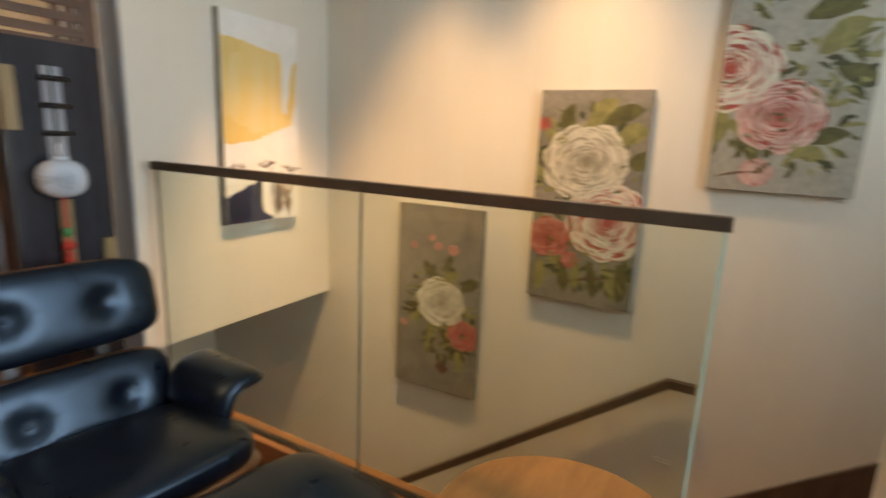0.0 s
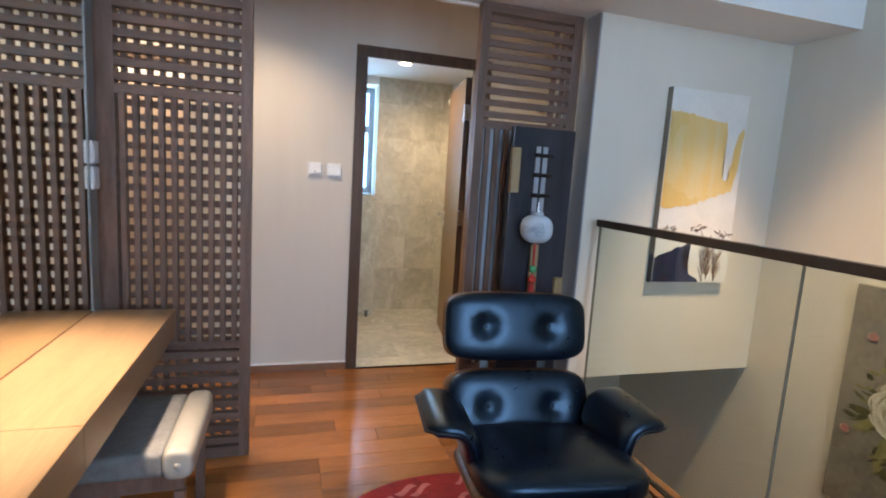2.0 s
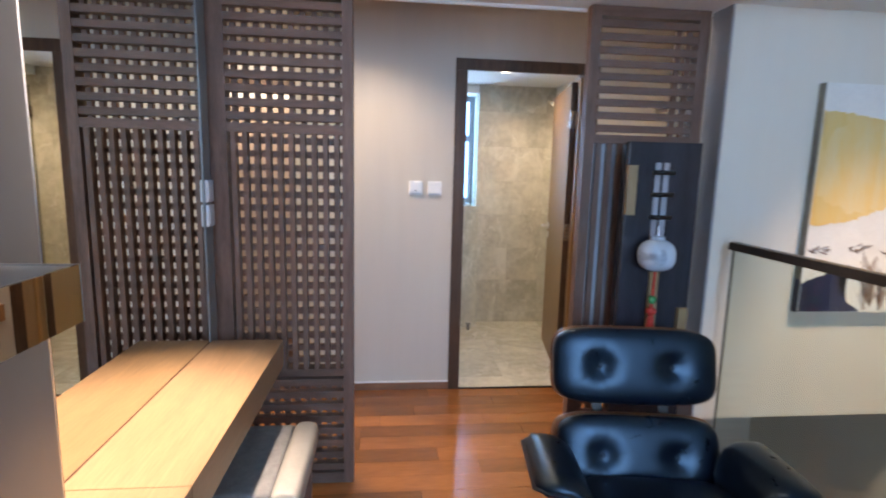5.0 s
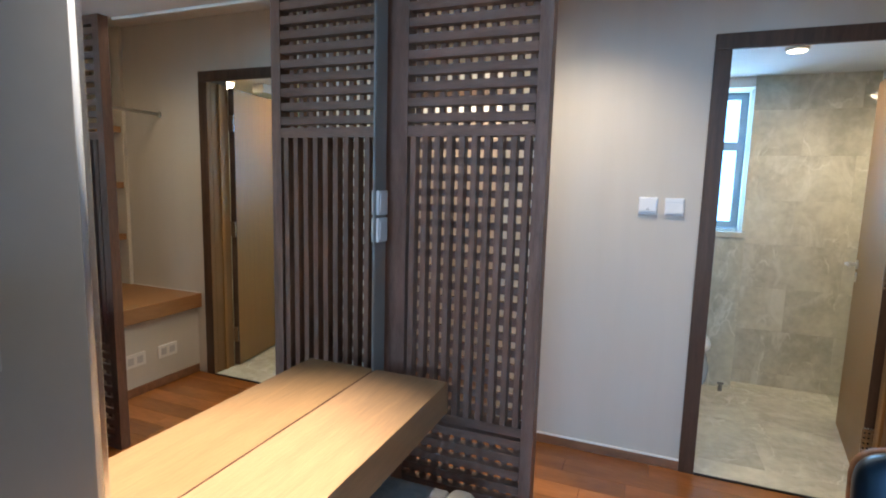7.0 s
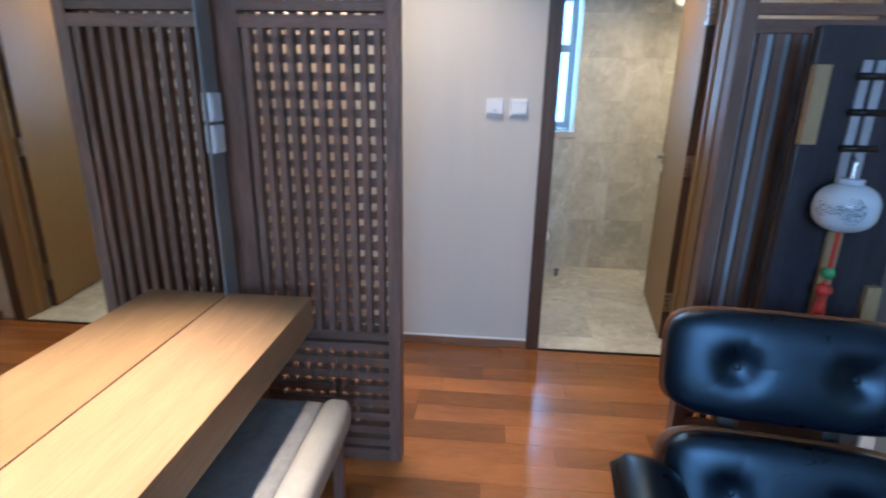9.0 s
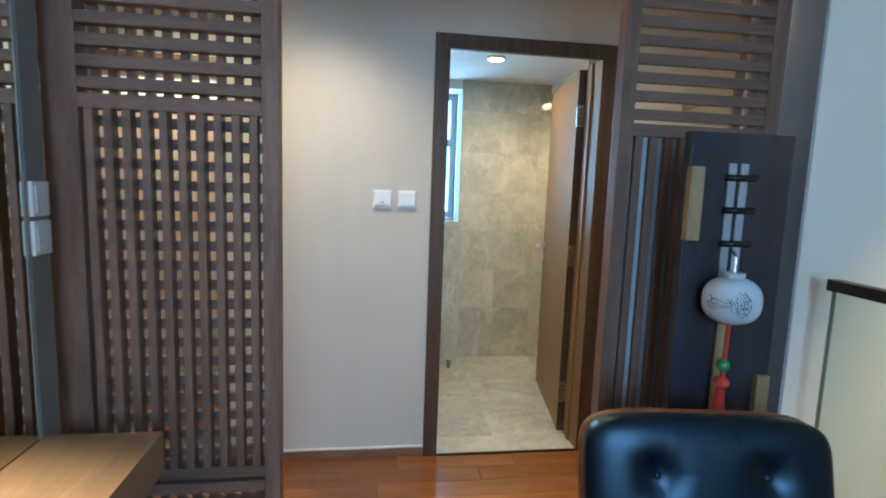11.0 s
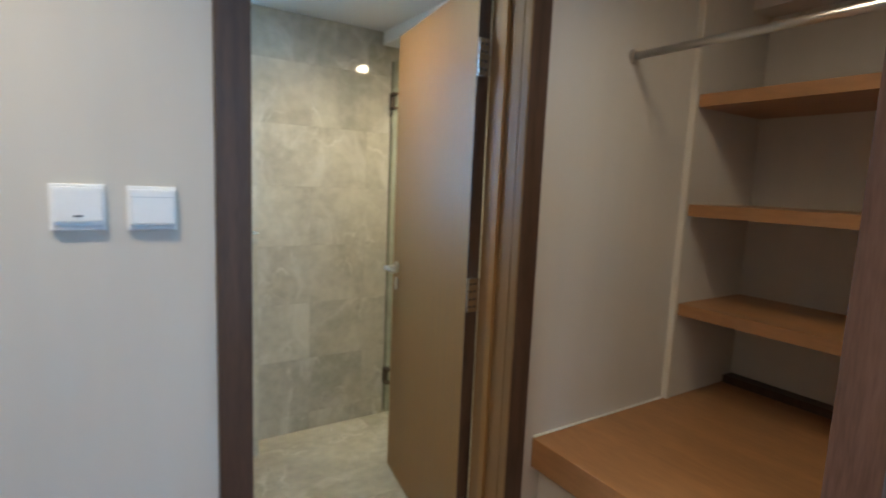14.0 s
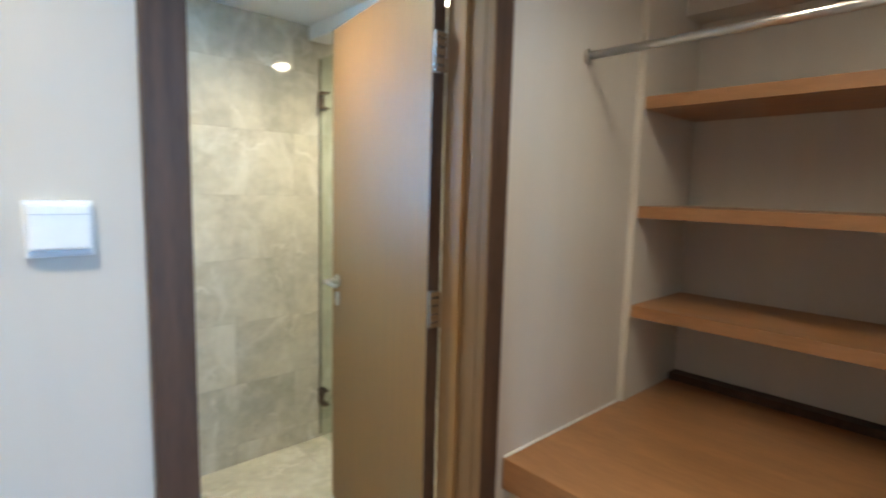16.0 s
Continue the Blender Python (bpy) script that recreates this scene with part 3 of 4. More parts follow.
for z in (0.25, 1.03, 1.78):
    hg = part("hinge", box(1.118, 1.1605, 2.862, 2.866, z - 0.055, z + 0.055, 0.001), M_STEEL, door, "steel butt hinge")
    part("leaf_plate", in_door(box(-0.040, -0.002, -0.006, -0.003, z - 0.055, z + 0.055, 0.0008)), M_STEEL, hg)
    for dz in (-0.033, -0.011, 0.011, 0.033):
        part("knuckle", rod(bmesh.new(), (1.156, 2.872, z + dz - 0.010), (1.156, 2.872, z + dz + 0.010), 0.008, 14), M_STEEL, hg, smooth=True)
    for dx in (1.128, 1.145):
        for dz in (-0.038, -0.013, 0.013, 0.038):
            part("screw", rod(bmesh.new(), (dx, 2.8612, z + dz), (dx, 2.863, z + dz), 0.0042, 10), M_BLACK, hg)

# ---- switches ----


def switch(x, z, label, shade):
    s = thing("wall_switch", x + 0.043, 2.70, z, label, "switch", "wall switches by the door")
    part("plate", box(x, x + 0.086, 2.692, 2.70, z - 0.086, z, 0.003), M_PLASTIC, s)
    bm = box(x + 0.004, x + 0.082, 2.682, 2.692, z - 0.070 if shade else z - 0.074, z - 0.006, 0.004)
    rk = part("rocker", bm, M_PLASTIC, s)
    if shade:
        part("indicator", box(x + 0.036, x + 0.05, 2.6812, 2.682, z - 0.060, z - 0.057), M_BLACK, rk)
    else:
        part("slot", box(x + 0.006, x + 0.080, 2.6812, 2.682, z - 0.0215, z - 0.020), M_PLASTICG, rk)
    part("lower_lip", box(x + 0.006, x + 0.080, 2.688, 2.6915, z - 0.084, z - 0.076, 0.001), M_PLASTICG, s)


switch(0.060, 1.361, "white square wall switch with an indicator", True)
switch(0.179, 1.360, "white square blank rocker wall switch", False)

# ---- lattice screens ----
SLATS = {}


def slat(sx, sy, sz, material, parent, x, y, z):
    key = (round(sx, 4), round(sy, 4), round(sz, 4), material.name)
    if key not in SLATS:
        SLATS[key] = mesh_of("slat", box(-sx / 2, sx / 2, -sy / 2, sy / 2, -sz / 2, sz / 2, 0.0015, 1), material)
    ob = link("slat", SLATS[key], parent)
    ob.matrix_basis = Matrix.Translation((x, y, z))
    return ob


def screen(x0, x1, y0, label, back_mid=True, left=0.055, right=0.045, back_top=99, deep=0.05, pitch=0.0465, wide=0.022, front=0.58):
    s = thing("lattice_screen", (x0 + x1) / 2, y0, 0, label, "screen", "lattice screens")
    y1 = y0 + deep
    part("stile", box(x0, x0 + left, y0, y1, 0, ZS - 0.002, 0.002), M_DARKWOOD, s)
    part("stile", box(x1 - right, x1, y0, y1, 0, ZS - 0.002, 0.002), M_DARKWOOD, s)
    a, b = x0 + left, x1 - right
    for z0, z1 in ((ZS - 0.045, ZS - 0.002), (1.566, 1.604), (0.515, 0.550), (0.0, 0.05)):
        part("rail", box(a, b, y0 + 0.001, y1 - 0.001, z0, z1, 0.002), M_DARKWOODH, s)
    da, db = deep * front, deep * 0.34
    ya, yb = y0 + 0.002 + da / 2, y1 - 0.002 - db / 2
    n = max(3, round((b - a) / pitch))
    for i in range(n):
        x = a + (b - a) * (i + 0.5) / n
        slat(wide, da, 1.016, M_DARKWOOD, s, x, ya, 1.058)
        if n - i <= back_top:
            slat(wide, db, 0.491, M_DARKWOOD, s, x, yb, 1.8495)
        slat(wide, db, 0.465, M_DARKWOOD, s, x, yb, 0.2825)
    if back_mid:
        for i in range(18):
            slat(b - a, db, 0.028, M_DARKWOODH, s, (a + b) / 2, yb, 0.55 + 1.016 * (i + 0.5) / 18)
    for i in range(9):
        slat(b - a, da, 0.031, M_DARKWOODH, s, (a + b) / 2, ya, 1.604 + 0.491 * (i + 0.5) / 9)
    for i in range(8):
        slat(b - a, da, 0.031, M_DARKWOODH, s, (a + b) / 2, ya, 0.05 + 0.465 * (i + 0.5) / 8)
    return s


screen(-0.80, -0.209, 1.683, "dark brown lattice screen between desk and passage", True, 0.085, 0.044, deep=0.066)
lat2 = screen(0.787, 1.320, 1.692, "dark brown lattice screen in front of the closet", False, 0.045, 0.05, 2, wide=0.026, front=0.36)
# its pale grey puts the daylight reflected between the slats into the colour
part("backing", box(0.832, 1.27, 1.7125, 1.7185, 0.551, 1.5655), M_SHEENBACK, lat2, "backing in pale grey that stands in for reflected daylight")

# ---- decorative board with hanging ornament ----
bd = thing("decor_board", 1.06, 1.53, 0, "tall ebonised board with inlays beside the screen", "decor board")
part("plank", box(0.912, 1.225, 1.512, 1.548, 0, 1.568, 0.003), M_BOARD, bd)
part("foot", box(0.93, 1.20, 1.50, 1.66, 0, 0.03, 0.003), M_BOARD, bd)
part("block", box(0.905, 0.945, 1.490, 1.513, 1.27, 1.472, 0.002), M_TAN, bd, "tan wooden block")
part("block", box(1.175, 1.215, 1.490, 1.513, 0.72, 0.875, 0.002), M_TAN, bd, "tan wooden block")
for x0 in (1.028, 1.064):
    part("inlay", box(x0, x0 + 0.023, 1.507, 1.513, 1.16, 1.485, 0.001), M_BONE, bd, "grey vertical inlay strip")
for z in (1.445, 1.355, 1.262):
    bm = bmesh.new()
    rod(bm, (1.015, 1.497, z), (1.105, 1.497, z), 0.009, 12)
    part("bar", bm, M_BLACK, bd, "dark crossbar", smooth=True)

orn = thing("hanging_ornament", 1.064, 1.47, 0.75, "pierced white ceramic ball on a red beaded cord", "ornament")
ball = superellipsoid(0.146, 0.14, 0.132, 0.80, 0.9, (1.032, 1.45, 1.111), 48, 28)
orb = part("ball", ball, M_CERAMIC, orn, smooth=True)
rng = random.Random(5)
holes = bmesh.new()
for ring in range(1, 8):
    count = 5 + 5 * ring
    for i in range(count):
        a = 6.2832 * (i + 0.4 * ring) / count + rng.uniform(-0.08, 0.08)
        dx, dz = 0.0072 * ring * math.cos(a), 0.0062 * ring * math.sin(a)
        if abs(dz) > 0.036 or rng.random() < 0.12:
            continue
        k = max(0.05, 1 - (dx / 0.078) ** 2 - (dz / 0.066) ** 2)
        y = 1.45 - 0.0735 * math.sqrt(k)
        rod(holes, (1.032 + dx, y - 0.0012, 1.111 + dz), (1.032 + dx, y + 0.004, 1.111 + dz), rng.uniform(0.0014, 0.0023), 6)
bmesh.ops.transform(holes, matrix=Matrix.Translation((1.032, 1.45, 0)) @ Matrix.Rotation(radians(-42), 4, "Z") @ Matrix.Translation((-1.032, -1.45, 0)), verts=holes.verts)
part("perforation", holes, M_BOARD, orb, "dark pierced holes")
part("hook", rod(rod(bmesh.new(), (1.045, 1.50, 1.262), (1.032, 1.45, 1.23), 0.003, 8), (1.032, 1.45, 1.23), (1.032, 1.45, 1.175), 0.003, 8), M_STEEL, orn, "steel hook")
part("neck", rod(bmesh.new(), (1.032, 1.45, 1.175), (1.032, 1.45, 1.188), 0.028, 20), M_CERAMIC, orn)
part("cord", rod(bmesh.new(), (1.040, 1.47, 0.74), (1.032, 1.45, 1.05), 0.006, 8), M_REDC, orn, "red cord")
part("bead", superellipsoid(0.034, 0.034, 0.04, 1, 1, (1.036, 1.46, 0.922), 16, 10), M_GREENB, orn, "green glass bead", smooth=True)
part("bead", superellipsoid(0.042, 0.042, 0.036, 1, 1, (1.037, 1.462, 0.872), 16, 10), M_REDC, orn, "red glass bead", smooth=True)
part("tassel", rod(bmesh.new(), (1.037, 1.463, 0.852), (1.039, 1.467, 0.73), 0.012, 12, 0.022), M_REDC, orn, "red tassel")
part("slip", box(1.04, 1.082, 1.506, 1.513, 0.70, 1.03, 0.001), M_TAN, bd, "tan hanging strip")

# ---- mirror, panel, desk, shelf, stool ----
solid("mirror_1", box(-0.768, -0.764, 0.55, 1.530, 0.731, ZS), M_MIRROR, "large frameless wall mirror above the desk", "mirror", kind="thing")
solid("mirror_edge_trim", box(-0.768, -0.7615, 1.528, 1.534, 0.731, ZS), M_GREY, "grey mirror edge", "mirror trim")
pan = thing("cabinet_panel", -0.75, -0.4, 0.731, "grey lacquered wall panel with steel edge trim", "wall panel")
part("front", box(-0.767, -0.722, -1.6, 0.520, 0.732, ZS - 0.003, 0.003), M_PANEL, pan)
bm = bmesh.new()
rod(bm, (-0.739, 0.523, 0.732), (-0.739, 0.523, ZS - 0.003), 0.016, 20)
part("edge_bead", bm, M_LINING, pan, "rounded grey edge", smooth=True)
part("edge_trim", box(-0.767, -0.740, 0.541, 0.553, 0.732, ZS - 0.003, 0.002), M_STEEL, pan, "polished steel trim")

desk = thing("desk", -0.62, 0.5, 0.6, "long wall-mounted oak desk with a thick edge", "desk")
part("top", box(-0.767, -0.483, 0.5645, 1.556, 0.62, 0.730, 0.003), M_DESK, desk)
part("top", box(-0.767, -0.483, -1.7, 0.5625, 0.62, 0.730, 0.003), M_DESK, desk)
part("joint_line", box(-0.7638, -0.7620, 0.565, 1.530, 0.7302, 0.7320), M_FLOORGAP, desk, "dark joint against the mirror")
part("bracket", box(-0.766, -0.60, -1.6, 1.50, 0.56, 0.619, 0.003), M_DARKWOODH, desk)

sh = thing("mirror_shelf", -0.65, 0.05, 1.19, "wall shelf faced with polished mirror steel", "shelf")
part("carcass", box(-0.721, -0.529, -0.60, 0.290, 1.192, 1.278, 0.002), M_GREY, sh)
part("facing", box(-0.5285, -0.524, -0.60, 0.292, 1.190, 1.280), M_MIRROR, sh, "polished mirror facing")
part("end_cap", box(-0.721, -0.524, 0.2925, 0.296, 1.190, 1.280), M_GREY, sh, "grey end cap")

st = thing("stool", -0.52, 1.2, 0, "grey upholstered stool with cream front, below the desk", "stool")
part("seat", box(-0.70, -0.415, 0.975, 1.428, 0.345, 0.425, 0.018, 3), M_FABG, st, smooth=True)
part("front_roll", superellipsoid(0.096, 0.476, 0.108, 0.62, 0.22, (-0.3715, 1.2005, 0.386), 40, 40), M_FABW, st, "cream padded front bolster", smooth=True)
for y in (0.9635, 1.4375):
    part("gather", superellipsoid(0.022, 0.012, 0.022, 1, 1, (-0.3715, y, 0.386), 16, 8), M_FABW, st, "tucked end of the bolster", smooth=True)
part("apron", box(-0.69, -0.36, 0.99, 1.415, 0.29, 0.344, 0.004), M_DARKWOOD, st)
for x, y in ((-0.67, 1.0), (-0.67, 1.40), (-0.37, 1.0), (-0.37, 1.40)):
    part("leg", box(x - 0.016, x + 0.016, y - 0.016, y + 0.016, 0, 0.29, 0.003), M_DARKWOOD, st)

for z in (1.372, 1.277):
    sk = thing("wall_socket", -0.759, 1.56, z - 0.043, "pale grey socket plate on the wall strip", "socket", "sockets by the mirror")
    part("plate", box(-0.760, -0.750, 1.540, 1.606, z - 0.084, z, 0.003), M_PLASTICG, sk)
    part("insert", box(-0.750, -0.747, 1.548, 1.598, z - 0.074, z - 0.010, 0.002), M_PLASTICG, sk)

# ---- closet ----
closet = bmesh.new()
add_box(closet, 2.442, 2.56, 1.74, 2.70, 0.46, 2.45)
add_box(closet, 1.98, 2.442, 2.68, 2.70, 0.58, 2.45)
add_box(closet, 1.33, 1.40, 1.74, 2.70, 0, 0.475)
solid("wall_closet", closet, M_WALL, "beige papered closet walls", "wall")
solid("closet_corner_bead", box(1.972, 1.990, 2.674, 2.70, 0.581, 2.45, 0.003), M_STAIRWALL, "pale corner bead of the shelf bay", "trim")
solid("closet_beam", box(2.304, 2.442, 1.745, 2.68, 2.11, 2.45), M_WALL, "beige beam at the closet back", "beam")
solid("closet_lining", box(1.358, 2.442, 1.735, 1.745, 0.475, 2.45), M_WALL, "beige closet side lining", "wall")
bn = thing("closet_bench", 1.8, 2.25, 0.475, "thick wooden bench board across the closet", "bench")
part("board", box(1.287, 2.44, 1.746, 2.698, 0.479, 0.578, 0.003), M_SHELF, bn)
# the shelf's shadow on the bench back, built as a dark strip
part("shade_strip", box(2.375, 2.441, 1.75, 2.676, 0.579, 0.612, 0.002), M_FRAME, bn, "dark strip standing in for the shadow at the bench back")
part("caulk", box(1.29, 1.97, 2.692, 2.7, 0.5785, 0.583, 0.001), M_WHITE, bn, "white sealant line")
for z in (1.751, 1.348, 0.965):
    s1 = thing("closet_shelf", 2.2, 2.25, z - 0.045, "thick brown wooden closet shelf", "shelf", "closet shelves")
    part("board", box(1.994, 2.441, 1.746, 2.679, z - 0.045, z, 0.002), M_SHELF, s1)
    part("edge_band", box(1.991, 1.9935, 1.746, 2.679, z - 0.045, z, 0.0008), M_SHELF, s1, "veneered front edge")
rl = thing("hanging_rail", 1.63, 2.25, 1.83, "brushed steel closet hanging rail", "clothes rail")
bm = bmesh.new()
rod(bm, (1.632, 2.69, 1.831), (1.632, 1.748, 1.831), 0.0125, 20)
part("tube", bm, M_BRUSHED, rl, smooth=True)
for y0, y1 in ((2.688, 2.70), (1.746, 1.758)):
    bm = bmesh.new()
    rod(bm, (1.632, y0, 1.831), (1.632, y1, 1.831), 0.024, 24)
    part("flange", bm, M_BRUSHED, rl, "steel flange")
for y in (2.12, 2.36):
    k = thing("floor_socket", 1.325, y, 0.2, "white double socket plate below the bench", "socket", "sockets below the bench")
    part("plate", box(1.320, 1.33, y, y + 0.146, 0.19, 0.276, 0.003), M_PLASTIC, k)
    for q in (0.02, 0.085):
        part("outlet", box(1.3185, 1.32, y + q, y + q + 0.04, 0.21, 0.255), M_PLASTICG, k)
solid("closet_baseboard", box(1.318, 1.33, 1.75, 2.69, 0, 0.055, 0.003), M_BASEB, "reddish brown baseboard below the bench", "baseboard")
hk = thing("closet_hook", 1.30, 1.77, 0.9, "small black metal hooks on the screen frame", "hook")
for x, z in ((1.03, 0.985), (0.975, 1.13)):
    bm = bmesh.new()
    rod(bm, (x, 1.741, z + 0.012), (x, 1.752, z + 0.004), 0.004, 10)
    rod(bm, (x, 1.752, z + 0.004), (x, 1.757, z - 0.02), 0.004, 10, 0.003)
    part("prong", bm, M_BLACK, hk)

# ---- balustrade ----
solid("stair_curb", box(1.362, 1.462, -0.62, 1.589, 0, 0.12, 0.004), M_CURB, "brown wooden curb below the glass balustrade", "curb")
bal = thing("glass_balustrade", 1.405, 0.47, 0.12, "frameless glass balustrade with bronze handrail", "balustrade")
for y0, y1 in ((-0.565, 0.448), (0.454, 1.504)):
    g = part("glass_panel", box(1.399, 1.411, y0, y1, 0.126, 1.128), M_GLASS, bal)
    g.visible_shadow = False
    for ye in (y0, y1):
        end = ye < 0
        if ye == y1 and y1 < 1:
            continue
        part("glass_edge", box(1.3985, 1.4115, ye - (0.007 if end else 0.001), ye + 0.001, 0.126, 1.128), M_GLASSEDGE if end else M_JOINT, g, "green glass edge" if end else "dark glass joint")
part("glass_channel", box(1.390, 1.420, -0.58, 1.585, 0.1205, 0.1255, 0.001), M_BLACK, bal, "dark glass channel")
part("handrail", box(1.386, 1.424, -0.580, 1.515, 1.128, 1.162, 0.003), M_RAIL, bal, "flat bronze handrail")

hr = thing("wall_handrail", 2.49, 0.3, -0.3, "dark bronze handrail on the stairwell wall", "handrail")


def sloped(y0, z0, y1, z1, w, h, x):
    bm = bmesh.new()
    L = math.hypot(y1 - y0, z1 - z0)
    m = Matrix.Translation((x, (y0 + y1) / 2, (z0 + z1) / 2)) @ Matrix.Rotation(math.atan2(z1 - z0, y1 - y0), 4, "X")
    add_box(bm, -w / 2, w / 2, -L / 2, L / 2, -h / 2, h / 2, m)
    return bm


part("rail", sloped(-0.447, 0.270, 2.35, -1.83, 0.035, 0.04, 2.49), M_RAIL, hr)
part("rail_end", box(2.4725, 2.5075, -0.56, -0.435, 0.250, 0.290, 0.003), M_RAIL, hr)
for y in (-0.2, 0.6, 1.4):
    z = 0.25 - 0.751 * (y + 0.447)
    part("bracket", rod(bmesh.new(), (2.49, y, z), (XW, y, z - 0.03), 0.008, 10), M_RAIL, hr)
stairs = thing("staircase", 2.0, -1.3, -2.9, "brown wooden stairs descending to the lower floor", "stairs", kind="structure")
for i in range(15):
    y0 = -1.35 + i * 0.24
    part("step", box(1.462, XW - 0.002, y0, y0 + 0.275, -0.18 * (i + 1) - 0.04, -0.18 * (i + 1), 0.003), M_CURB, stairs)
    part("riser", box(1.462, XW - 0.002, y0, y0 + 0.015, -0.18 * (i + 1), -0.18 * i - 0.041), M_CURB, stairs)
part("skirting", sloped(-1.35, 0.12, 2.4, -2.70, 0.014, 0.16, XW - 0.008), M_FRAME, stairs, "dark sloping skirting")
sl = thing("step_light", XW, -0.464, -0.153, "small brass step light on the stairwell wall", "wall lamp")
part("bezel", box(XW - 0.006, XW, -0.50, -0.43, -0.175, -0.135, 0.002), M_STAIRWALL, sl)
part("slot", box(XW - 0.012, XW - 0.006, -0.495, -0.435, -0.158, -0.150, 0.001), M_BRUSHED, sl, "brass coloured slot")

# ---- paintings ----


def rose(cu, cv, r, seed, mats, put, parent, name="rose"):
    """A rose of overlapping crescent petals, outer rings first, each ring a little prouder."""
    rng = random.Random(seed)
    bms = [bmesh.new() for _ in mats]
    level = 0.0003
    ground = bms[-1]
    rim = [ground.verts.new(put(cu + r * 0.97 * (1 + 0.06 * math.sin(5 * a + seed)) * math.cos(a), cv + r * 0.9 * (1 + 0.06 * math.sin(5 * a + seed)) * math.sin(a), 0.0002)) for a in (6.2832 * k / 28 for k in range(28))]
    ground.faces.new(rim)
    rings = 12 if r > 0.15 else 5
    for ring in range(rings):
        rad = 1.0 - 0.92 * ring / rings
        count = max(3, round(10 - 6 * ring / rings))
        off = rng.uniform(0, 6.28)
        for i in range(count):
            a = off + 6.2832 * i / count + rng.uniform(-0.2, 0.2)
            half = 3.1416 / count * rng.uniform(1.0, 1.45)
            out_r, in_r = rad * r * rng.uniform(0.93, 1.05), rad * r * rng.uniform(0.66, 0.80)
            level += 0.00004
            which = 1 + (ring + i) % (len(mats) - 1) if rng.random() < 0.85 else rng.randrange(len(mats))
            bm = bms[which]
            pts = []
            n = 7
            for k in range(n + 1):
                b = a - half + 2 * half * k / n
                e = math.sin(math.pi * k / n) ** 0.6
                pts.append((b, in_r + (out_r - in_r) * (0.35 + 0.65 * e) * rng.uniform(0.93, 1.06)))
            inner = [(a + half - 2 * half * k / n, in_r * (1 + 0.10 * math.sin(math.pi * k / n))) for k in range(n + 1)]
            loop = [bm.verts.new(put(cu + rr * math.cos(b), cv + rr * math.sin(b) * 0.92, level + (0.0015 if 1 < k < 6 else 0))) for k, (b, rr) in enumerate(pts + inner)]
            for k in range(n):
                bm.faces.new((loop[k], loop[k + 1], loop[2 * n - k], loop[2 * n + 1 - k]))
            edge = rng.uniform(0.90, 0.955)
            hi = [bms[0].verts.new(put(cu + rr * math.cos(b), cv + rr * math.sin(b) * 0.92, level + 0.0018)) for b, rr in pts]
            lo = [bms[0].verts.new(put(cu + rr * f * math.cos(b), cv + rr * f * math.sin(b) * 0.92, level + 0.0018)) for f, (b, rr) in ((1 - (1 - edge) * math.sin(math.pi * (k + 0.3) / (n + 0.6)), q) for k, q in enumerate(pts))]
            for k in range(n):
                bms[0].faces.new((hi[k], hi[k + 1], lo[k + 1], lo[k]))
    first = None
    for bm, m in zip(bms, mats):
        ob = part(name if first is None else "petals", bm, m, first or parent)
        first = first or ob
    return first


def leaf(cu, cv, length, width, angle, put, parent, material, seed, bm=None):
    own = bm is None
    bm = bm or bmesh.new()
    rng = random.Random(seed)
    n = 6
    left, right, mid = [], [], []
    for k in range(n + 1):
        t = k / n
        w = width * math.sin(math.pi * min(1, t * 0.96 + 0.03)) ** 0.8 * rng.uniform(0.8, 1.1) / 2
        bend = 0.15 * length * math.sin(t * 2)
        for side, s in ((left, w), (right, -w), (mid, 0)):
            u = t * length
            v = s + bend
            side.append(bm.verts.new(put(cu + u * math.cos(angle) - v * math.sin(angle), cv + u * math.sin(angle) + v * math.cos(angle), 0.0006 + (0.0006 if s == 0 else 0) + seed % 7 * 0.00008)))
    for k in range(n):
        for side in (left, right):
            bm.faces.new((mid[k], mid[k + 1], side[k + 1], side[k]))
    return part("leaf", bm, material, parent) if own else bm


def canvas_on_stair_wall(name, y0, y1, z0, z1, label, ground):
    p = thing(name, XW, (y0 + y1) / 2, z0, label, "painting", "flower paintings")
    part("canvas", box(XW - 0.035, XW - 0.002, y0, y1, z0, z1, 0.002), ground, p)
    w, h = y1 - y0, z1 - z0

    def put(u, v, lift):
        return (XW - 0.0355 - lift, y1 - min(max(u, 0), 1) * w, z0 + min(max(v / (h / w), 0), 1) * h)
    return p, put, h / w


ROSE_W, ROSE_P, ROSE_R = (M_PETW, M_PETW3, M_PETW2), (M_PETW, M_PETL, M_PETP, M_PETR), (M_PETP, M_PETR, M_PETR)


def foliage(put, parent, centres, seed):
    """Short brushed leaf strokes scattered round the flowers."""
    rng = random.Random(seed)
    for material, share in ((M_LEAF, 18), (M_LEAF2, 14), (M_LEAF3, 10)):
        bm = bmesh.new()
        for cu, cv, r in centres:
            for k in range(share):
                a = rng.uniform(0, 6.283)
                d = r * rng.uniform(0.75, 1.28)
                leaf(cu + d * math.cos(a), cv + d * math.sin(a), rng.uniform(0.05, 0.15), rng.uniform(0.02, 0.06), a + rng.uniform(-0.7, 0.7), put, parent, material, rng.randrange(100), bm)
        part("foliage", bm, material, parent)


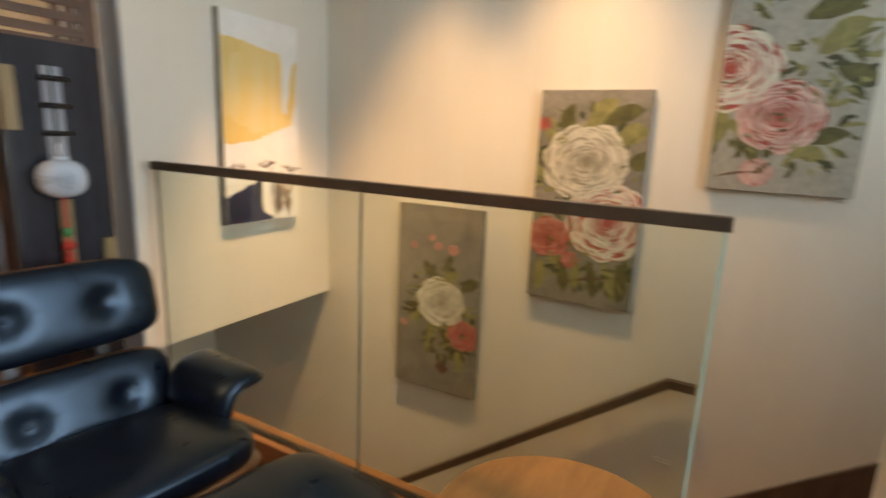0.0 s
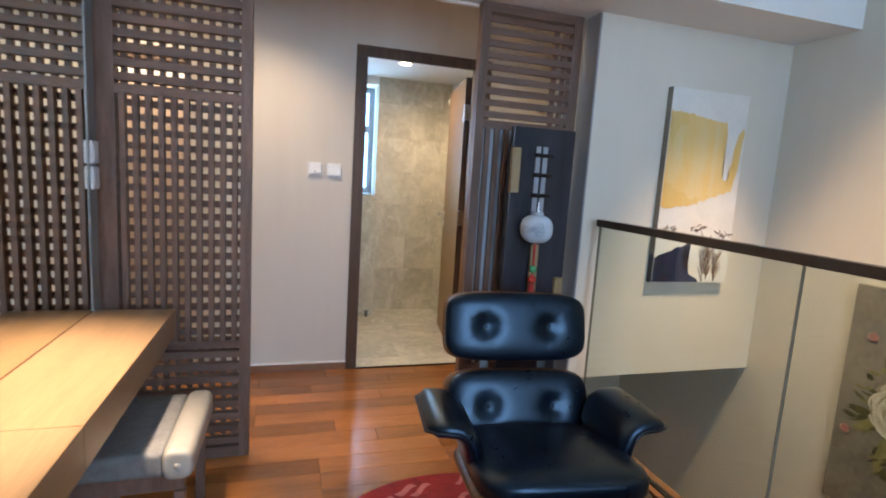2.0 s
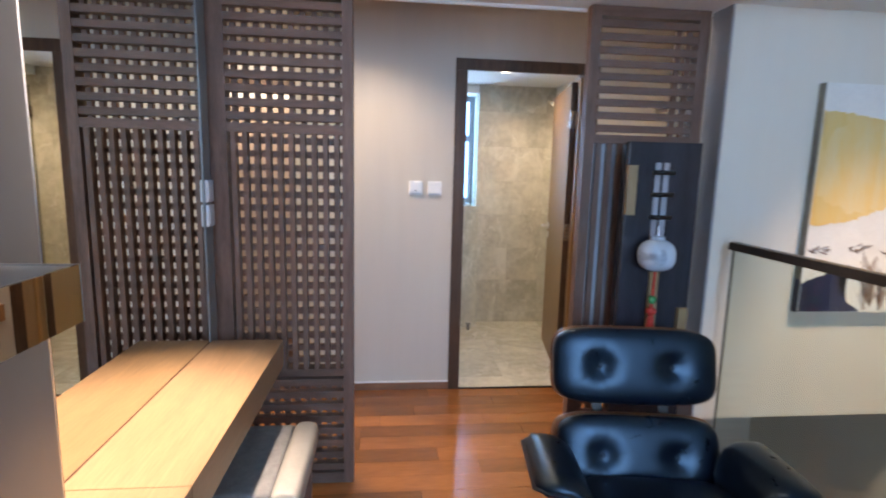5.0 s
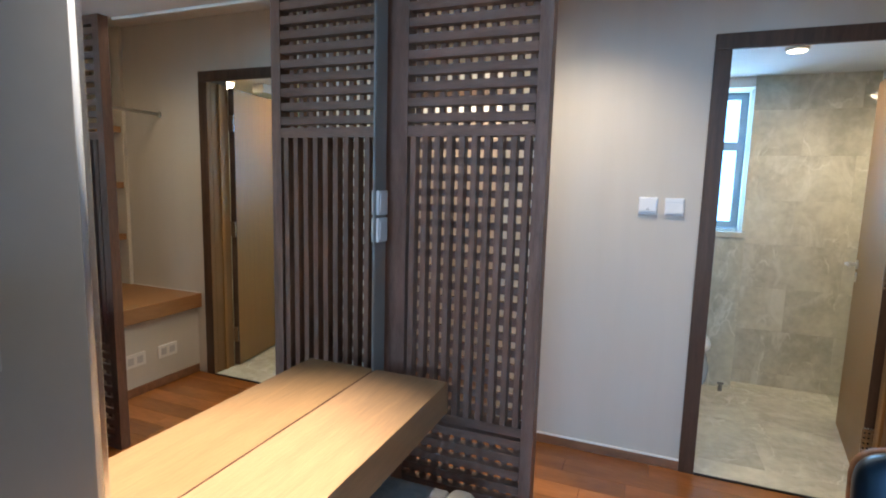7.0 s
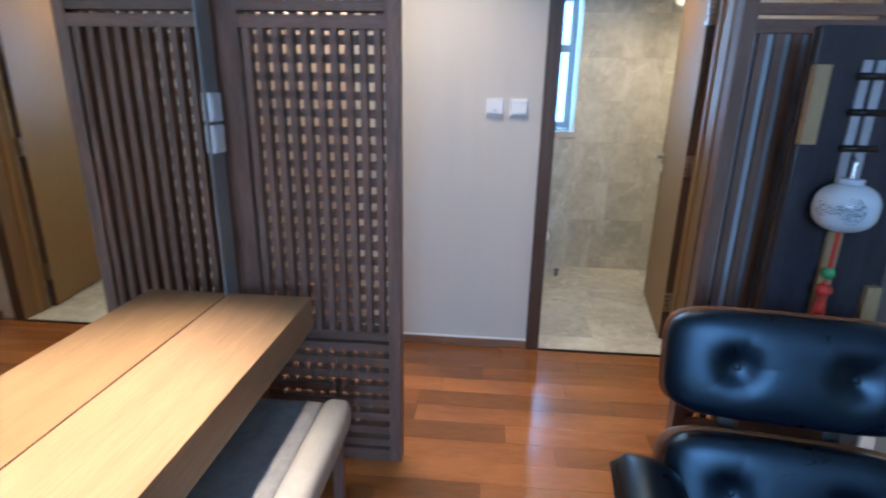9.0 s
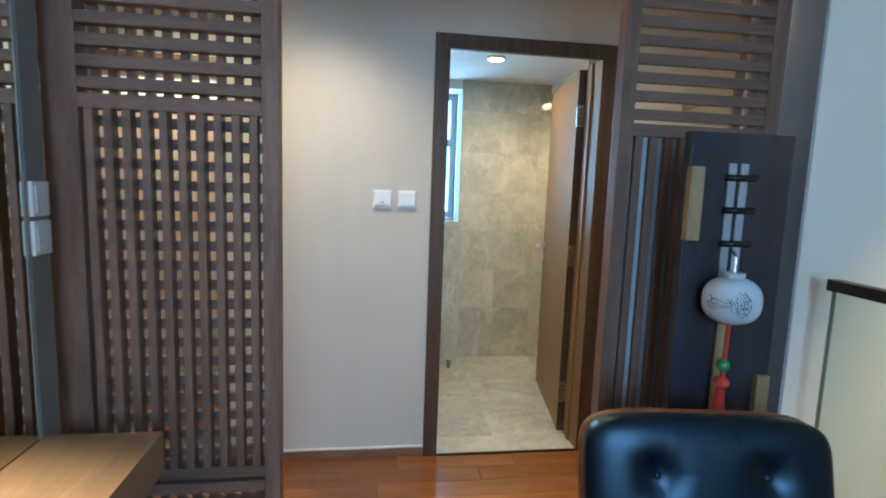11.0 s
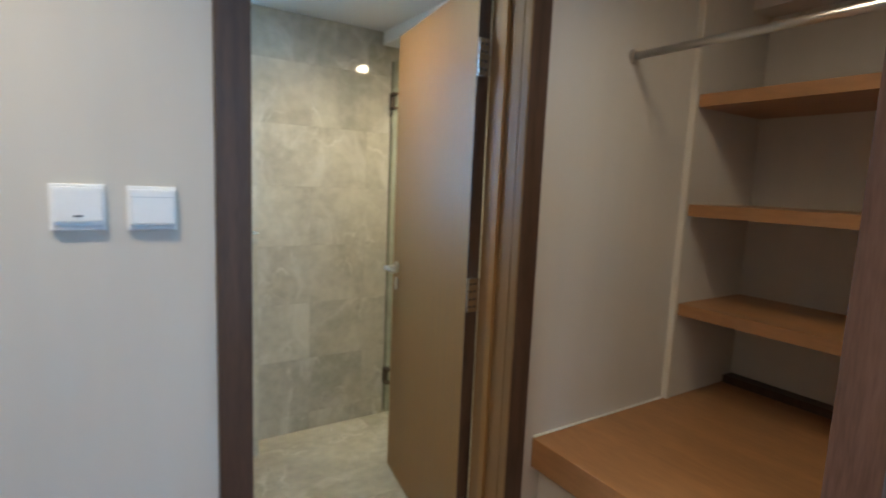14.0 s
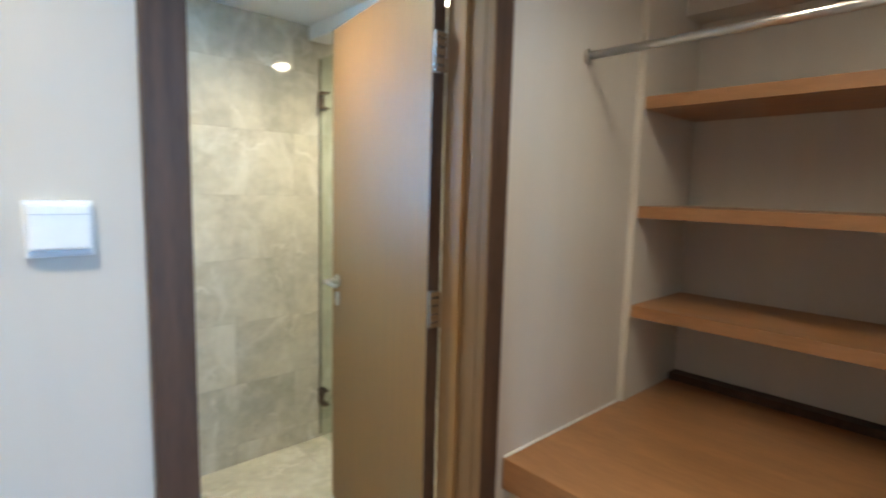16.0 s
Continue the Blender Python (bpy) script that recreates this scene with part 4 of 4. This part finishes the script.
# u runs towards the stair head, v upwards, both in widths of the canvas
p1, put1, h1 = canvas_on_stair_wall("flower_painting", 0.519, 1.036, -0.120, 0.947, "tall taupe canvas with a white and a red rose", M_TAUPE)
for i, (u, v, l, w, a) in enumerate(((0.55, 1.22, 0.28, 0.14, 0.5), (0.52, 1.30, 0.25, 0.13, 2.3), (0.80, 1.22, 0.22, 0.13, 0.3), (0.45, 0.80, 0.32, 0.14, -1.9), (0.60, 0.74, 0.36, 0.15, -1.3), (0.68, 0.66, 0.32, 0.14, -1.1), (0.36, 0.90, 0.24, 0.12, 3.6), (0.62, 1.35, 0.22, 0.1, 1.2), (0.30, 0.95, 0.2, 0.08, 3.0), (0.78, 0.52, 0.25, 0.12, -1.6))):
    leaf(u, v, l, w, a, put1, p1, M_LEAF if i % 3 else M_LEAF2, i + 3)
foliage(put1, p1, ((0.55, 1.03, 0.30), (0.66, 0.62, 0.18), (0.84, 0.70, 0.18)), 71)
rose(0.55, 1.03, 0.30, 2, ROSE_W, put1, p1)
rose(0.84, 0.70, 0.20, 4, ROSE_R, put1, p1)
for i, (u, v, r) in enumerate(((0.20, 1.62, 0.045), (0.42, 1.72, 0.04), (0.50, 1.64, 0.05), (0.68, 1.62, 0.065), (0.10, 0.72, 0.045))):
    rose(u, v, r, 20 + i, (M_PETL, M_PETP), put1, p1, "bud")
leaf(0.58, 0.35, 0.14, 0.16, -1.5, put1, p1, M_BROWNP, 9)

p2, put2, h2 = canvas_on_stair_wall("flower_painting", -0.234, 0.259, 0.555, 1.546, "tall taupe canvas with white and pink peonies", M_TAUPE)
for i, (u, v, l, w, a) in enumerate(((0.25, 1.60, 0.30, 0.16, 1.2), (0.45, 1.68, 0.36, 0.18, 0.6), (0.60, 1.72, 0.36, 0.17, 0.2), (0.72, 1.58, 0.30, 0.18, 0.1), (0.85, 1.40, 0.22, 0.18, -0.3), (0.06, 1.10, 0.26, 0.14, 1.8), (0.05, 1.30, 0.2, 0.12, 1.2), (0.12, 0.40, 0.34, 0.13, -1.8), (0.3, 0.42, 0.34, 0.13, -1.5), (0.45, 0.46, 0.36, 0.12, -1.7), (0.58, 0.44, 0.38, 0.12, -1.5), (0.72, 0.44, 0.40, 0.13, -1.4), (0.86, 0.44, 0.38, 0.13, -1.6), (0.2, 0.5, 0.36, 0.14, -1.2), (0.92, 0.5, 0.3, 0.12, -1.8), (0.3, 1.5, 0.3, 0.13, 2.4))):
    leaf(u, v, l, w, a, put2, p2, M_LEAF2 if i % 2 else M_LEAF, i + 31)
foliage(put2, p2, ((0.47, 1.36, 0.40), (0.5, 0.42, 0.22), (0.15, 1.05, 0.16), (0.78, 0.42, 0.18)), 72)
rose(0.18, 0.62, 0.22, 5, ROSE_R, put2, p2)
rose(0.47, 1.36, 0.40, 6, ROSE_W, put2, p2)
rose(0.72, 0.82, 0.40, 7, ROSE_P, put2, p2)
rose(0.40, 0.42, 0.09, 8, (M_PETR, M_PETP), put2, p2, "bud")
rose(0.05, 1.70, 0.07, 9, (M_PETP, M_PETR), put2, p2, "bud")
leaf(0.30, 0.16, 0.5, 0.03, 0.1, put2, p2, M_BROWNP, 11)

p3, put3, h3 = canvas_on_stair_wall("flower_painting", -0.972, -0.475, 1.152, 2.15, "tall pale taupe canvas with pink peonies", M_TAUPE2)
for i, (u, v, l, w, a) in enumerate(((0.30, 1.62, 0.34, 0.2, 0.5), (0.2, 1.75, 0.4, 0.2, 0.4), (0.45, 1.55, 0.40, 0.2, 0.1), (0.5, 1.30, 0.42, 0.2, 0.2), (0.62, 1.05, 0.36, 0.2, 0.5), (0.75, 0.95, 0.3, 0.16, -0.6), (0.1, 0.55, 0.3, 0.16, -0.8), (0.2, 0.5, 0.3, 0.16, -1.3), (0.5, 0.35, 0.3, 0.14, -0.4), (0.62, 0.40, 0.3, 0.13, 0.1), (0.05, 0.66, 0.3, 0.13, -1.8))):
    leaf(u, v, l, w, a, put3, p3, M_LEAF if i % 2 else M_LEAF2, i + 51)
foliage(put3, p3, ((0.5, 1.2, 0.30), (0.2, 0.6, 0.2), (0.6, 0.5, 0.25), (0.72, 0.95, 0.2)), 73)
rose(0.06, 0.94, 0.36, 13, ROSE_P, put3, p3)
rose(0.44, 0.58, 0.31, 14, (M_PETL, M_PETP, M_PETR), put3, p3)
rose(0.34, 0.15, 0.12, 15, (M_PETP, M_PETL), put3, p3, "bud")
leaf(0.05, 0.10, 0.36, 0.02, 0.0, put3, p3, M_BROWNP, 17)

# ochre and navy abstract on the stair end wall
yp = thing("abstract_painting", 2.02, 1.59, 0.838, "tall abstract canvas with an ochre field and a navy hill", "painting")
YX0, YX1, YZ0, YZ1 = 1.776, 2.263, 0.838, 1.839
part("canvas", box(YX0, YX1, 1.552, 1.589, YZ0, YZ1, 0.002), M_CANVAS, yp)
part("canvas_side", box(YX0 - 0.003, YX0 - 0.0005, 1.553, 1.588, YZ0, YZ0 + 0.15), M_NAVY, yp, "navy painted canvas side")
part("canvas_side", box(YX0 - 0.003, YX0 - 0.0005, 1.553, 1.588, YZ0 + 0.151, YZ1), M_TAUPE, yp, "grey painted canvas side")


def field(name, outline, material, lift, seed, rough_edge=0.012):
    """A painted patch with a hand-brushed edge; outline in parts of the canvas."""
    rng = random.Random(seed)
    bm = bmesh.new()
    pts = []
    for i in range(len(outline)):
        (u0, v0), (u1, v1) = outline[i], outline[(i + 1) % len(outline)]
        n = max(2, int(30 * math.hypot(u1 - u0, v1 - v0)))
        for k in range(n):
            t = k / n
            pts.append((u0 + (u1 - u0) * t + rng.uniform(-1, 1) * rough_edge, v0 + (v1 - v0) * t + rng.uniform(-1, 1) * rough_edge * 0.5))
    verts = [bm.verts.new((YX0 + min(max(u, 0.004), 0.996) * (YX1 - YX0), 1.5515 - lift, YZ0 + min(max(v, 0.004), 0.996) * (YZ1 - YZ0))) for u, v in pts]
    f = bm.faces.new(verts)
    bmesh.ops.triangulate(bm, faces=[f])
    return part(name, bm, material, yp)


field("ochre_field", ((0.0, 0.885), (0.22, 0.88), (0.55, 0.86), (0.75, 0.85), (0.76, 0.56), (0.92, 0.54), (0.9, 0.50), (0.62, 0.455), (0.35, 0.41), (0.0, 0.40)), M_YELLOW, 0.0004, 1)
field("ochre_band", ((0.0, 0.55), (0.12, 0.5), (0.4, 0.45), (0.62, 0.465), (0.35, 0.405), (0.0, 0.395)), M_OCHRE, 0.0008, 2, 0.02)
field("ochre_stroke", ((0.82, 0.52), (0.93, 0.54), (0.985, 0.80), (0.97, 0.84), (0.90, 0.79)), M_OCHRE, 0.0008, 3)
field("ochre_stroke", ((0.02, 0.88), (0.22, 0.885), (0.24, 0.83), (0.10, 0.80), (0.06, 0.72), (0.02, 0.74)), M_OCHRE, 0.0008, 4)
field("navy_hill", ((0.0, 0.0), (0.62, 0.0), (0.55, 0.03), (0.42, 0.08), (0.36, 0.14), (0.38, 0.18), (0.46, 0.215), (0.30, 0.19), (0.10, 0.15), (0.0, 0.13)), M_NAVY, 0.0005, 5)
rng = random.Random(8)
for u0, v0, h in ((0.66, 0.01, 0.21), (0.72, 0.02, 0.15), (0.82, 0.01, 0.14)):
    bm = bmesh.new()
    for k in range(14):
        va = v0 + h * k / 14
        for s in (-1, 1):
            ua = u0 + rng.uniform(-0.008, 0.008)
            leng = rng.uniform(0.02, 0.09) if k else 0.0
            a = (YX0 + ua * 0.487, 1.5508, YZ0 + va * 1.001)
            b = (YX0 + (ua + s * leng) * 0.487, 1.5508, YZ0 + (va + leng * 0.7 + h / 13) * 1.001)
            rod(bm, a, b, 0.0022, 5, 0.0012)
    part("tree", bm, M_BROWNP, yp, "brown brushed tree")
for u0, v0 in ((0.12, 0.275), (0.52, 0.29), (0.86, 0.265)):
    bm = bmesh.new()
    for k in range(16):
        a = (YX0 + (u0 + rng.uniform(-0.1, 0.1)) * 0.487, 1.5508, YZ0 + (v0 + rng.uniform(-0.012, 0.02)) * 1.001)
        b = (a[0] + rng.uniform(-0.03, 0.03), 1.5508, a[2] + rng.uniform(-0.015, 0.015))
        rod(bm, a, b, 0.003, 5, 0.0015)
    part("brush_marks", bm, M_BROWNP, yp, "brown brush marks")

# ---- lounge chair ----
CH = Matrix.Translation((0.85, 0.955, 0)) @ Matrix.Rotation(radians(-7.5), 4, "Z")


def local(m):
    return CH @ m


def tilt(x, y, z, deg):
    return local(Matrix.Translation((x, y, z)) @ Matrix.Rotation(radians(deg), 4, "X"))


chair = thing("lounge_chair", 0.85, 0.955, 0, "black leather lounge chair with rosewood shells on a rug", "lounge chair")
DENT = ((-0.137, 0.0, 0.050, 0.019), (0.137, 0.0, 0.050, 0.019))


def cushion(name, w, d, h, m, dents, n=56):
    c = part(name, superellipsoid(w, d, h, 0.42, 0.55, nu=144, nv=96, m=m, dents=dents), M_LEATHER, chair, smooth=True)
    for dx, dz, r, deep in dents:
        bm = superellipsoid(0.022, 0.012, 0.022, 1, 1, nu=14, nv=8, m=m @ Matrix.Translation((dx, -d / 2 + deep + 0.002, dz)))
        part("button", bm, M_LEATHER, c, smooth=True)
    return c


head_m = tilt(0, 0.345, 0.70, -14)
back_m = tilt(0, 0.225, 0.395, -20)
seat_m = tilt(0, -0.115, 0.35, -97)
cushion("headrest", 0.625, 0.10, 0.29, head_m, DENT)
cushion("backrest", 0.60, 0.10, 0.29, back_m, DENT)
cushion("seat", 0.585, 0.12, 0.54, seat_m, ())


def shell(w, h, d, m, off):
    return superellipsoid(w, d, h, 0.4, 0.7, nu=48, nv=20, m=m @ Matrix.Translation((0, off, 0)))


def arm_pad(s, grow=0.0, thick=0.033):
    """One upholstered arm: a side that rises from the seat and rolls outward into a flat pad."""
    curve = [Vector(q) for q in ((0.262, 0.315), (0.272, 0.37), (0.282, 0.42), (0.300, 0.455), (0.330, 0.474), (0.370, 0.478), (0.405, 0.477), (0.434 + grow, 0.470))]
    bm = bmesh.new()
    rings = []
    n = 14
    for i, c in enumerate(curve):
        d = (curve[min(i + 1, 7)] - curve[max(i - 1, 0)]).normalized()
        across = Vector((-d.y, d.x))
        f = i / 7
        taper = (1 - abs(2 * f - 1) ** 6) ** 0.5
        y0, y1 = -0.165 - grow - 0.02 * (1 - f), 0.17 + 0.03 * f + grow
        mid, half = (y0 + y1) / 2, (y1 - y0) / 2 * (0.80 + 0.20 * taper)
        t = thick * (0.35 + 0.65 * taper)
        ring = []
        for k in range(2 * n):
            a = math.pi * k / n
            u = math.copysign(abs(math.cos(a)) ** 0.45, math.cos(a)) * half
            w = math.copysign(abs(math.sin(a)) ** 0.6, math.sin(a)) * t
            q = c + across * w
            ring.append(bm.verts.new(CH @ Vector((s * q.x, mid + u, q.y - 0.04 * (mid + u)))))
        rings.append(ring)
    for r0, r1 in zip(rings, rings[1:]):
        for k in range(2 * n):
            j = (k + 1) % (2 * n)
            bm.faces.new((r0[k], r0[j], r1[j], r1[k]))
    bm.faces.new(rings[0])
    bm.faces.new(rings[-1])
    return bm


part("head_shell", shell(0.63, 0.30, 0.05, head_m, 0.04), M_ROSEWOOD, chair, "rosewood shell", smooth=True)
part("back_shell", shell(0.635, 0.30, 0.05, back_m, 0.04), M_ROSEWOOD, chair, "rosewood shell", smooth=True)
part("seat_shell", shell(0.61, 0.56, 0.06, seat_m, 0.05), M_ROSEWOOD, chair, "rosewood shell", smooth=True)
for s in (-1, 1):
    bm = box(s * 0.13 - 0.02, s * 0.13 + 0.02, 0.045, 0.055, -0.20, 0.20, 0.003)
    bmesh.ops.transform(bm, matrix=tilt(0, 0.30, 0.545, -17), verts=bm.verts)
    part("brace", bm, M_BLACK, chair)
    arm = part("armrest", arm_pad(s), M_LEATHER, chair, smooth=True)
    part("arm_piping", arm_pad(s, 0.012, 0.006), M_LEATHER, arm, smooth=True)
bm = rod(bmesh.new(), (0, 0, 0.09), (0, 0, 0.29), 0.028, 20)
bmesh.ops.transform(bm, matrix=CH, verts=bm.verts)
part("column", bm, M_BLACK, chair, smooth=True)
for i in range(5):
    a = radians(90 + 72 * i)
    bm = rod(bmesh.new(), (0.02 * math.cos(a), 0.02 * math.sin(a), 0.105), (0.31 * math.cos(a), 0.31 * math.sin(a), 0.035), 0.022, 12, 0.012)
    rod(bm, (0.305 * math.cos(a), 0.305 * math.sin(a), 0.0), (0.305 * math.cos(a), 0.305 * math.sin(a), 0.03), 0.012, 10)
    bmesh.ops.transform(bm, matrix=CH, verts=bm.verts)
    part("leg", bm, M_STEEL, chair, "polished metal leg", smooth=True)

OT = Matrix.Translation((0.795, 0.225, 0)) @ Matrix.Rotation(radians(-7.5), 4, "Z")
otto = thing("ottoman", 0.795, 0.225, 0, "black leather ottoman with rosewood shell", "ottoman")
om = OT @ Matrix.Translation((0, 0, 0.370)) @ Matrix.Rotation(radians(-90), 4, "X")
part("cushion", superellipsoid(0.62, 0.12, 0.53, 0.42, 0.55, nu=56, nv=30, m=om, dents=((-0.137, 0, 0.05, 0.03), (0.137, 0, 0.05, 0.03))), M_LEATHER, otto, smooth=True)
part("shell", shell(0.64, 0.55, 0.06, om, 0.045), M_ROSEWOOD, otto, "rosewood shell", smooth=True)
bm = rod(bmesh.new(), (0, 0, 0.09), (0, 0, 0.305), 0.025, 16)
bmesh.ops.transform(bm, matrix=OT, verts=bm.verts)
part("column", bm, M_BLACK, otto)
for i in range(4):
    a = radians(45 + 90 * i)
    bm = rod(bmesh.new(), (0, 0, 0.10), (0.27 * math.cos(a), 0.27 * math.sin(a), 0.02), 0.02, 12, 0.014)
    bmesh.ops.transform(bm, matrix=OT, verts=bm.verts)
    part("leg", bm, M_STEEL, otto, "polished metal leg")

# ---- round rug and table ----
rug = thing("round_rug", 0.58, 0.72, 0, "round deep red rug with pink brush pattern", "rug")
bm = bmesh.new()
rod(bm, (0.58, 0.72, 0.0), (0.58, 0.72, 0.012), 0.635, 96)
part("wool_disc", bm, M_RUG, rug)
rng = random.Random(12)
for i in range(46):
    a, r = rng.uniform(0, 6.283), 0.60 * math.sqrt(rng.random())
    x, y = 0.58 + r * math.cos(a), 0.72 + r * math.sin(a)
    d = rng.uniform(0.2, 0.6) + (0.4 if rng.random() < 0.3 else 0)
    L, w = rng.uniform(0.05, 0.17), rng.uniform(0.008, 0.026)
    pts = []
    for k in range(7):
        t = k / 6 - 0.5
        pts.append((x + t * L * math.cos(d), y + t * L * math.sin(d) + 0.015 * math.sin(t * 6), w * math.cos(t * 3)))
    if max(math.hypot(px - 0.58, py - 0.72) for px, py, _ in pts) > 0.62:
        continue
    bm = bmesh.new()
    lift = 0.0130 + 0.00004 * i
    up = [bm.verts.new((px, py + pw, lift)) for px, py, pw in pts]
    dn = [bm.verts.new((px, py - pw, lift)) for px, py, pw in pts]
    for k in range(6):
        bm.faces.new((up[k], up[k + 1], dn[k + 1], dn[k]))
    part("stroke", bm, M_RUGP, rug, "pink brushed stroke")

tb = thing("side_table", 1.09, -0.345, 0, "small round wooden side table", "side table")
bm = bmesh.new()
rod(bm, (1.09, -0.345, 0.435), (1.09, -0.345, 0.465), 0.295, 72)
part("top", bm, M_TABLE, tb)
for i in range(3):
    a = radians(30 + 120 * i)
    part("leg", rod(bmesh.new(), (1.09 + 0.22 * math.cos(a), -0.345 + 0.22 * math.sin(a), 0), (1.09 + 0.15 * math.cos(a), -0.345 + 0.15 * math.sin(a), 0.435), 0.014, 12), M_TABLE, tb)

# ---- air conditioner on the soffit face ----
ac = thing("air_conditioner", 0.88, 1.2, 2.12, "white wall-mounted split air conditioner", "air conditioner")
part("casing", superellipsoid(0.92, 0.30, 0.22, 0.3, 0.35, (0.88, 1.10, 2.245), 48, 24), M_PLASTIC, ac, smooth=True)
part("outlet", box(0.52, 1.20, 1.00, 1.06, 2.128, 2.136), M_PLASTICG, ac, "grey air outlet flap")
for i in range(3):
    part("louvre", box(0.56 + 0.21 * i, 0.74 + 0.21 * i, 1.01, 1.04, 2.124, 2.127), M_BLACK, ac)

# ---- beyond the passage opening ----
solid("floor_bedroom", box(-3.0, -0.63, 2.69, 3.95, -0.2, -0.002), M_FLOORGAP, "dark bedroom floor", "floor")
solid("wall_bedroom", box(-3.0, -0.55, 3.8, 3.95, 0, 2.6), M_WHITE, "white bedroom wall", "wall")
solid("bedroom_panelling", box(-2.9, -0.56, 3.74, 3.8, 0, 1.88, 0.004), M_BROWNPANEL, "beige wooden wall panelling", "wall panel")
solid("bedroom_beam", box(-2.9, -0.56, 3.72, 3.8, 2.04, 2.14, 0.004), M_FRAME, "brown wooden rail across the bedroom wall", "wall trim")
solid("ceiling_bedroom", box(-3.1, -0.55, 2.70, 3.95, 2.45, 2.6), M_CEIL, "white bedroom ceiling", "ceiling")

# ---- pieces: tiles and planks ----
TILES = {}


def tile(name, sx, sy, sz, material, parent, x, y, z):
    key = (name, round(sx, 3), round(sy, 3), round(sz, 3), material.name)
    if key not in TILES:
        TILES[key] = mesh_of(name, box(-sx / 2, sx / 2, -sy / 2, sy / 2, -sz / 2, sz / 2, 0.0006, 1), material)
    ob = link(name, TILES[key], parent)
    ob.matrix_basis = Matrix.Translation((x, y, z))


wt = thing("bath_wall_tiling", 1.5, 4.2, 0, "grey-beige veined marble wall tiles", "wall tiles", kind="structure")
zs = [0.0, 0.10, 0.41, 0.72, 1.03, 1.34, 1.65, 1.96, 2.19]
for k in range(8):
    off = 0.735 if k % 2 else 0.735 - 0.31
    while off < 2.34:
        x0, x1 = max(off, 0.735), min(off + 0.62, 2.35)
        if x1 - x0 > 0.02:
            tile("tile", x1 - x0 - 0.0007, 0.012, zs[k + 1] - zs[k] - 0.0007, M_TILE, wt, (x0 + x1) / 2, 4.206, (zs[k] + zs[k + 1]) / 2)
        off += 0.62
ft = thing("bath_floor_tiling", 1.0, 3.5, 0, "pale veined marble floor tiles", "floor tiles", kind="structure")
for i in range(5):
    for j in range(3):
        x0, y0 = -0.45 + 0.6 * i, 2.862 + 0.6 * j
        x1, y1 = min(x0 + 0.6, 2.35), min(y0 + 0.6, 4.2)
        if y1 > y0 and x1 > x0:
            tile("tile", x1 - x0 - 0.0007, y1 - y0 - 0.0007, 0.012, M_TILEFLOOR, ft, (x0 + x1) / 2, (y0 + y1) / 2, -0.006)
pf = thing("floor_planking", 0, 0, 0, "glossy reddish-brown merbau floor planks", "wood floor", kind="structure")
rng = random.Random(3)
y = 2.688
row = 0
while y > -2.88:
    w = 0.121
    xs = [-3.0 if y > 1.62 else -0.768]
    x = xs[0] + rng.uniform(0.2, 0.9)
    while x < 1.20:
        xs.append(round(x, 1))
        x += rng.choice((0.6, 0.8, 0.9, 1.1))
    xs.append(1.36)
    for x0, x1 in zip(xs, xs[1:]):
        tile("plank", x1 - x0 - 0.0012, w - 0.0012, 0.014, M_FLOOR, pf, (x0 + x1) / 2, y - w / 2, -0.007)
    y -= w
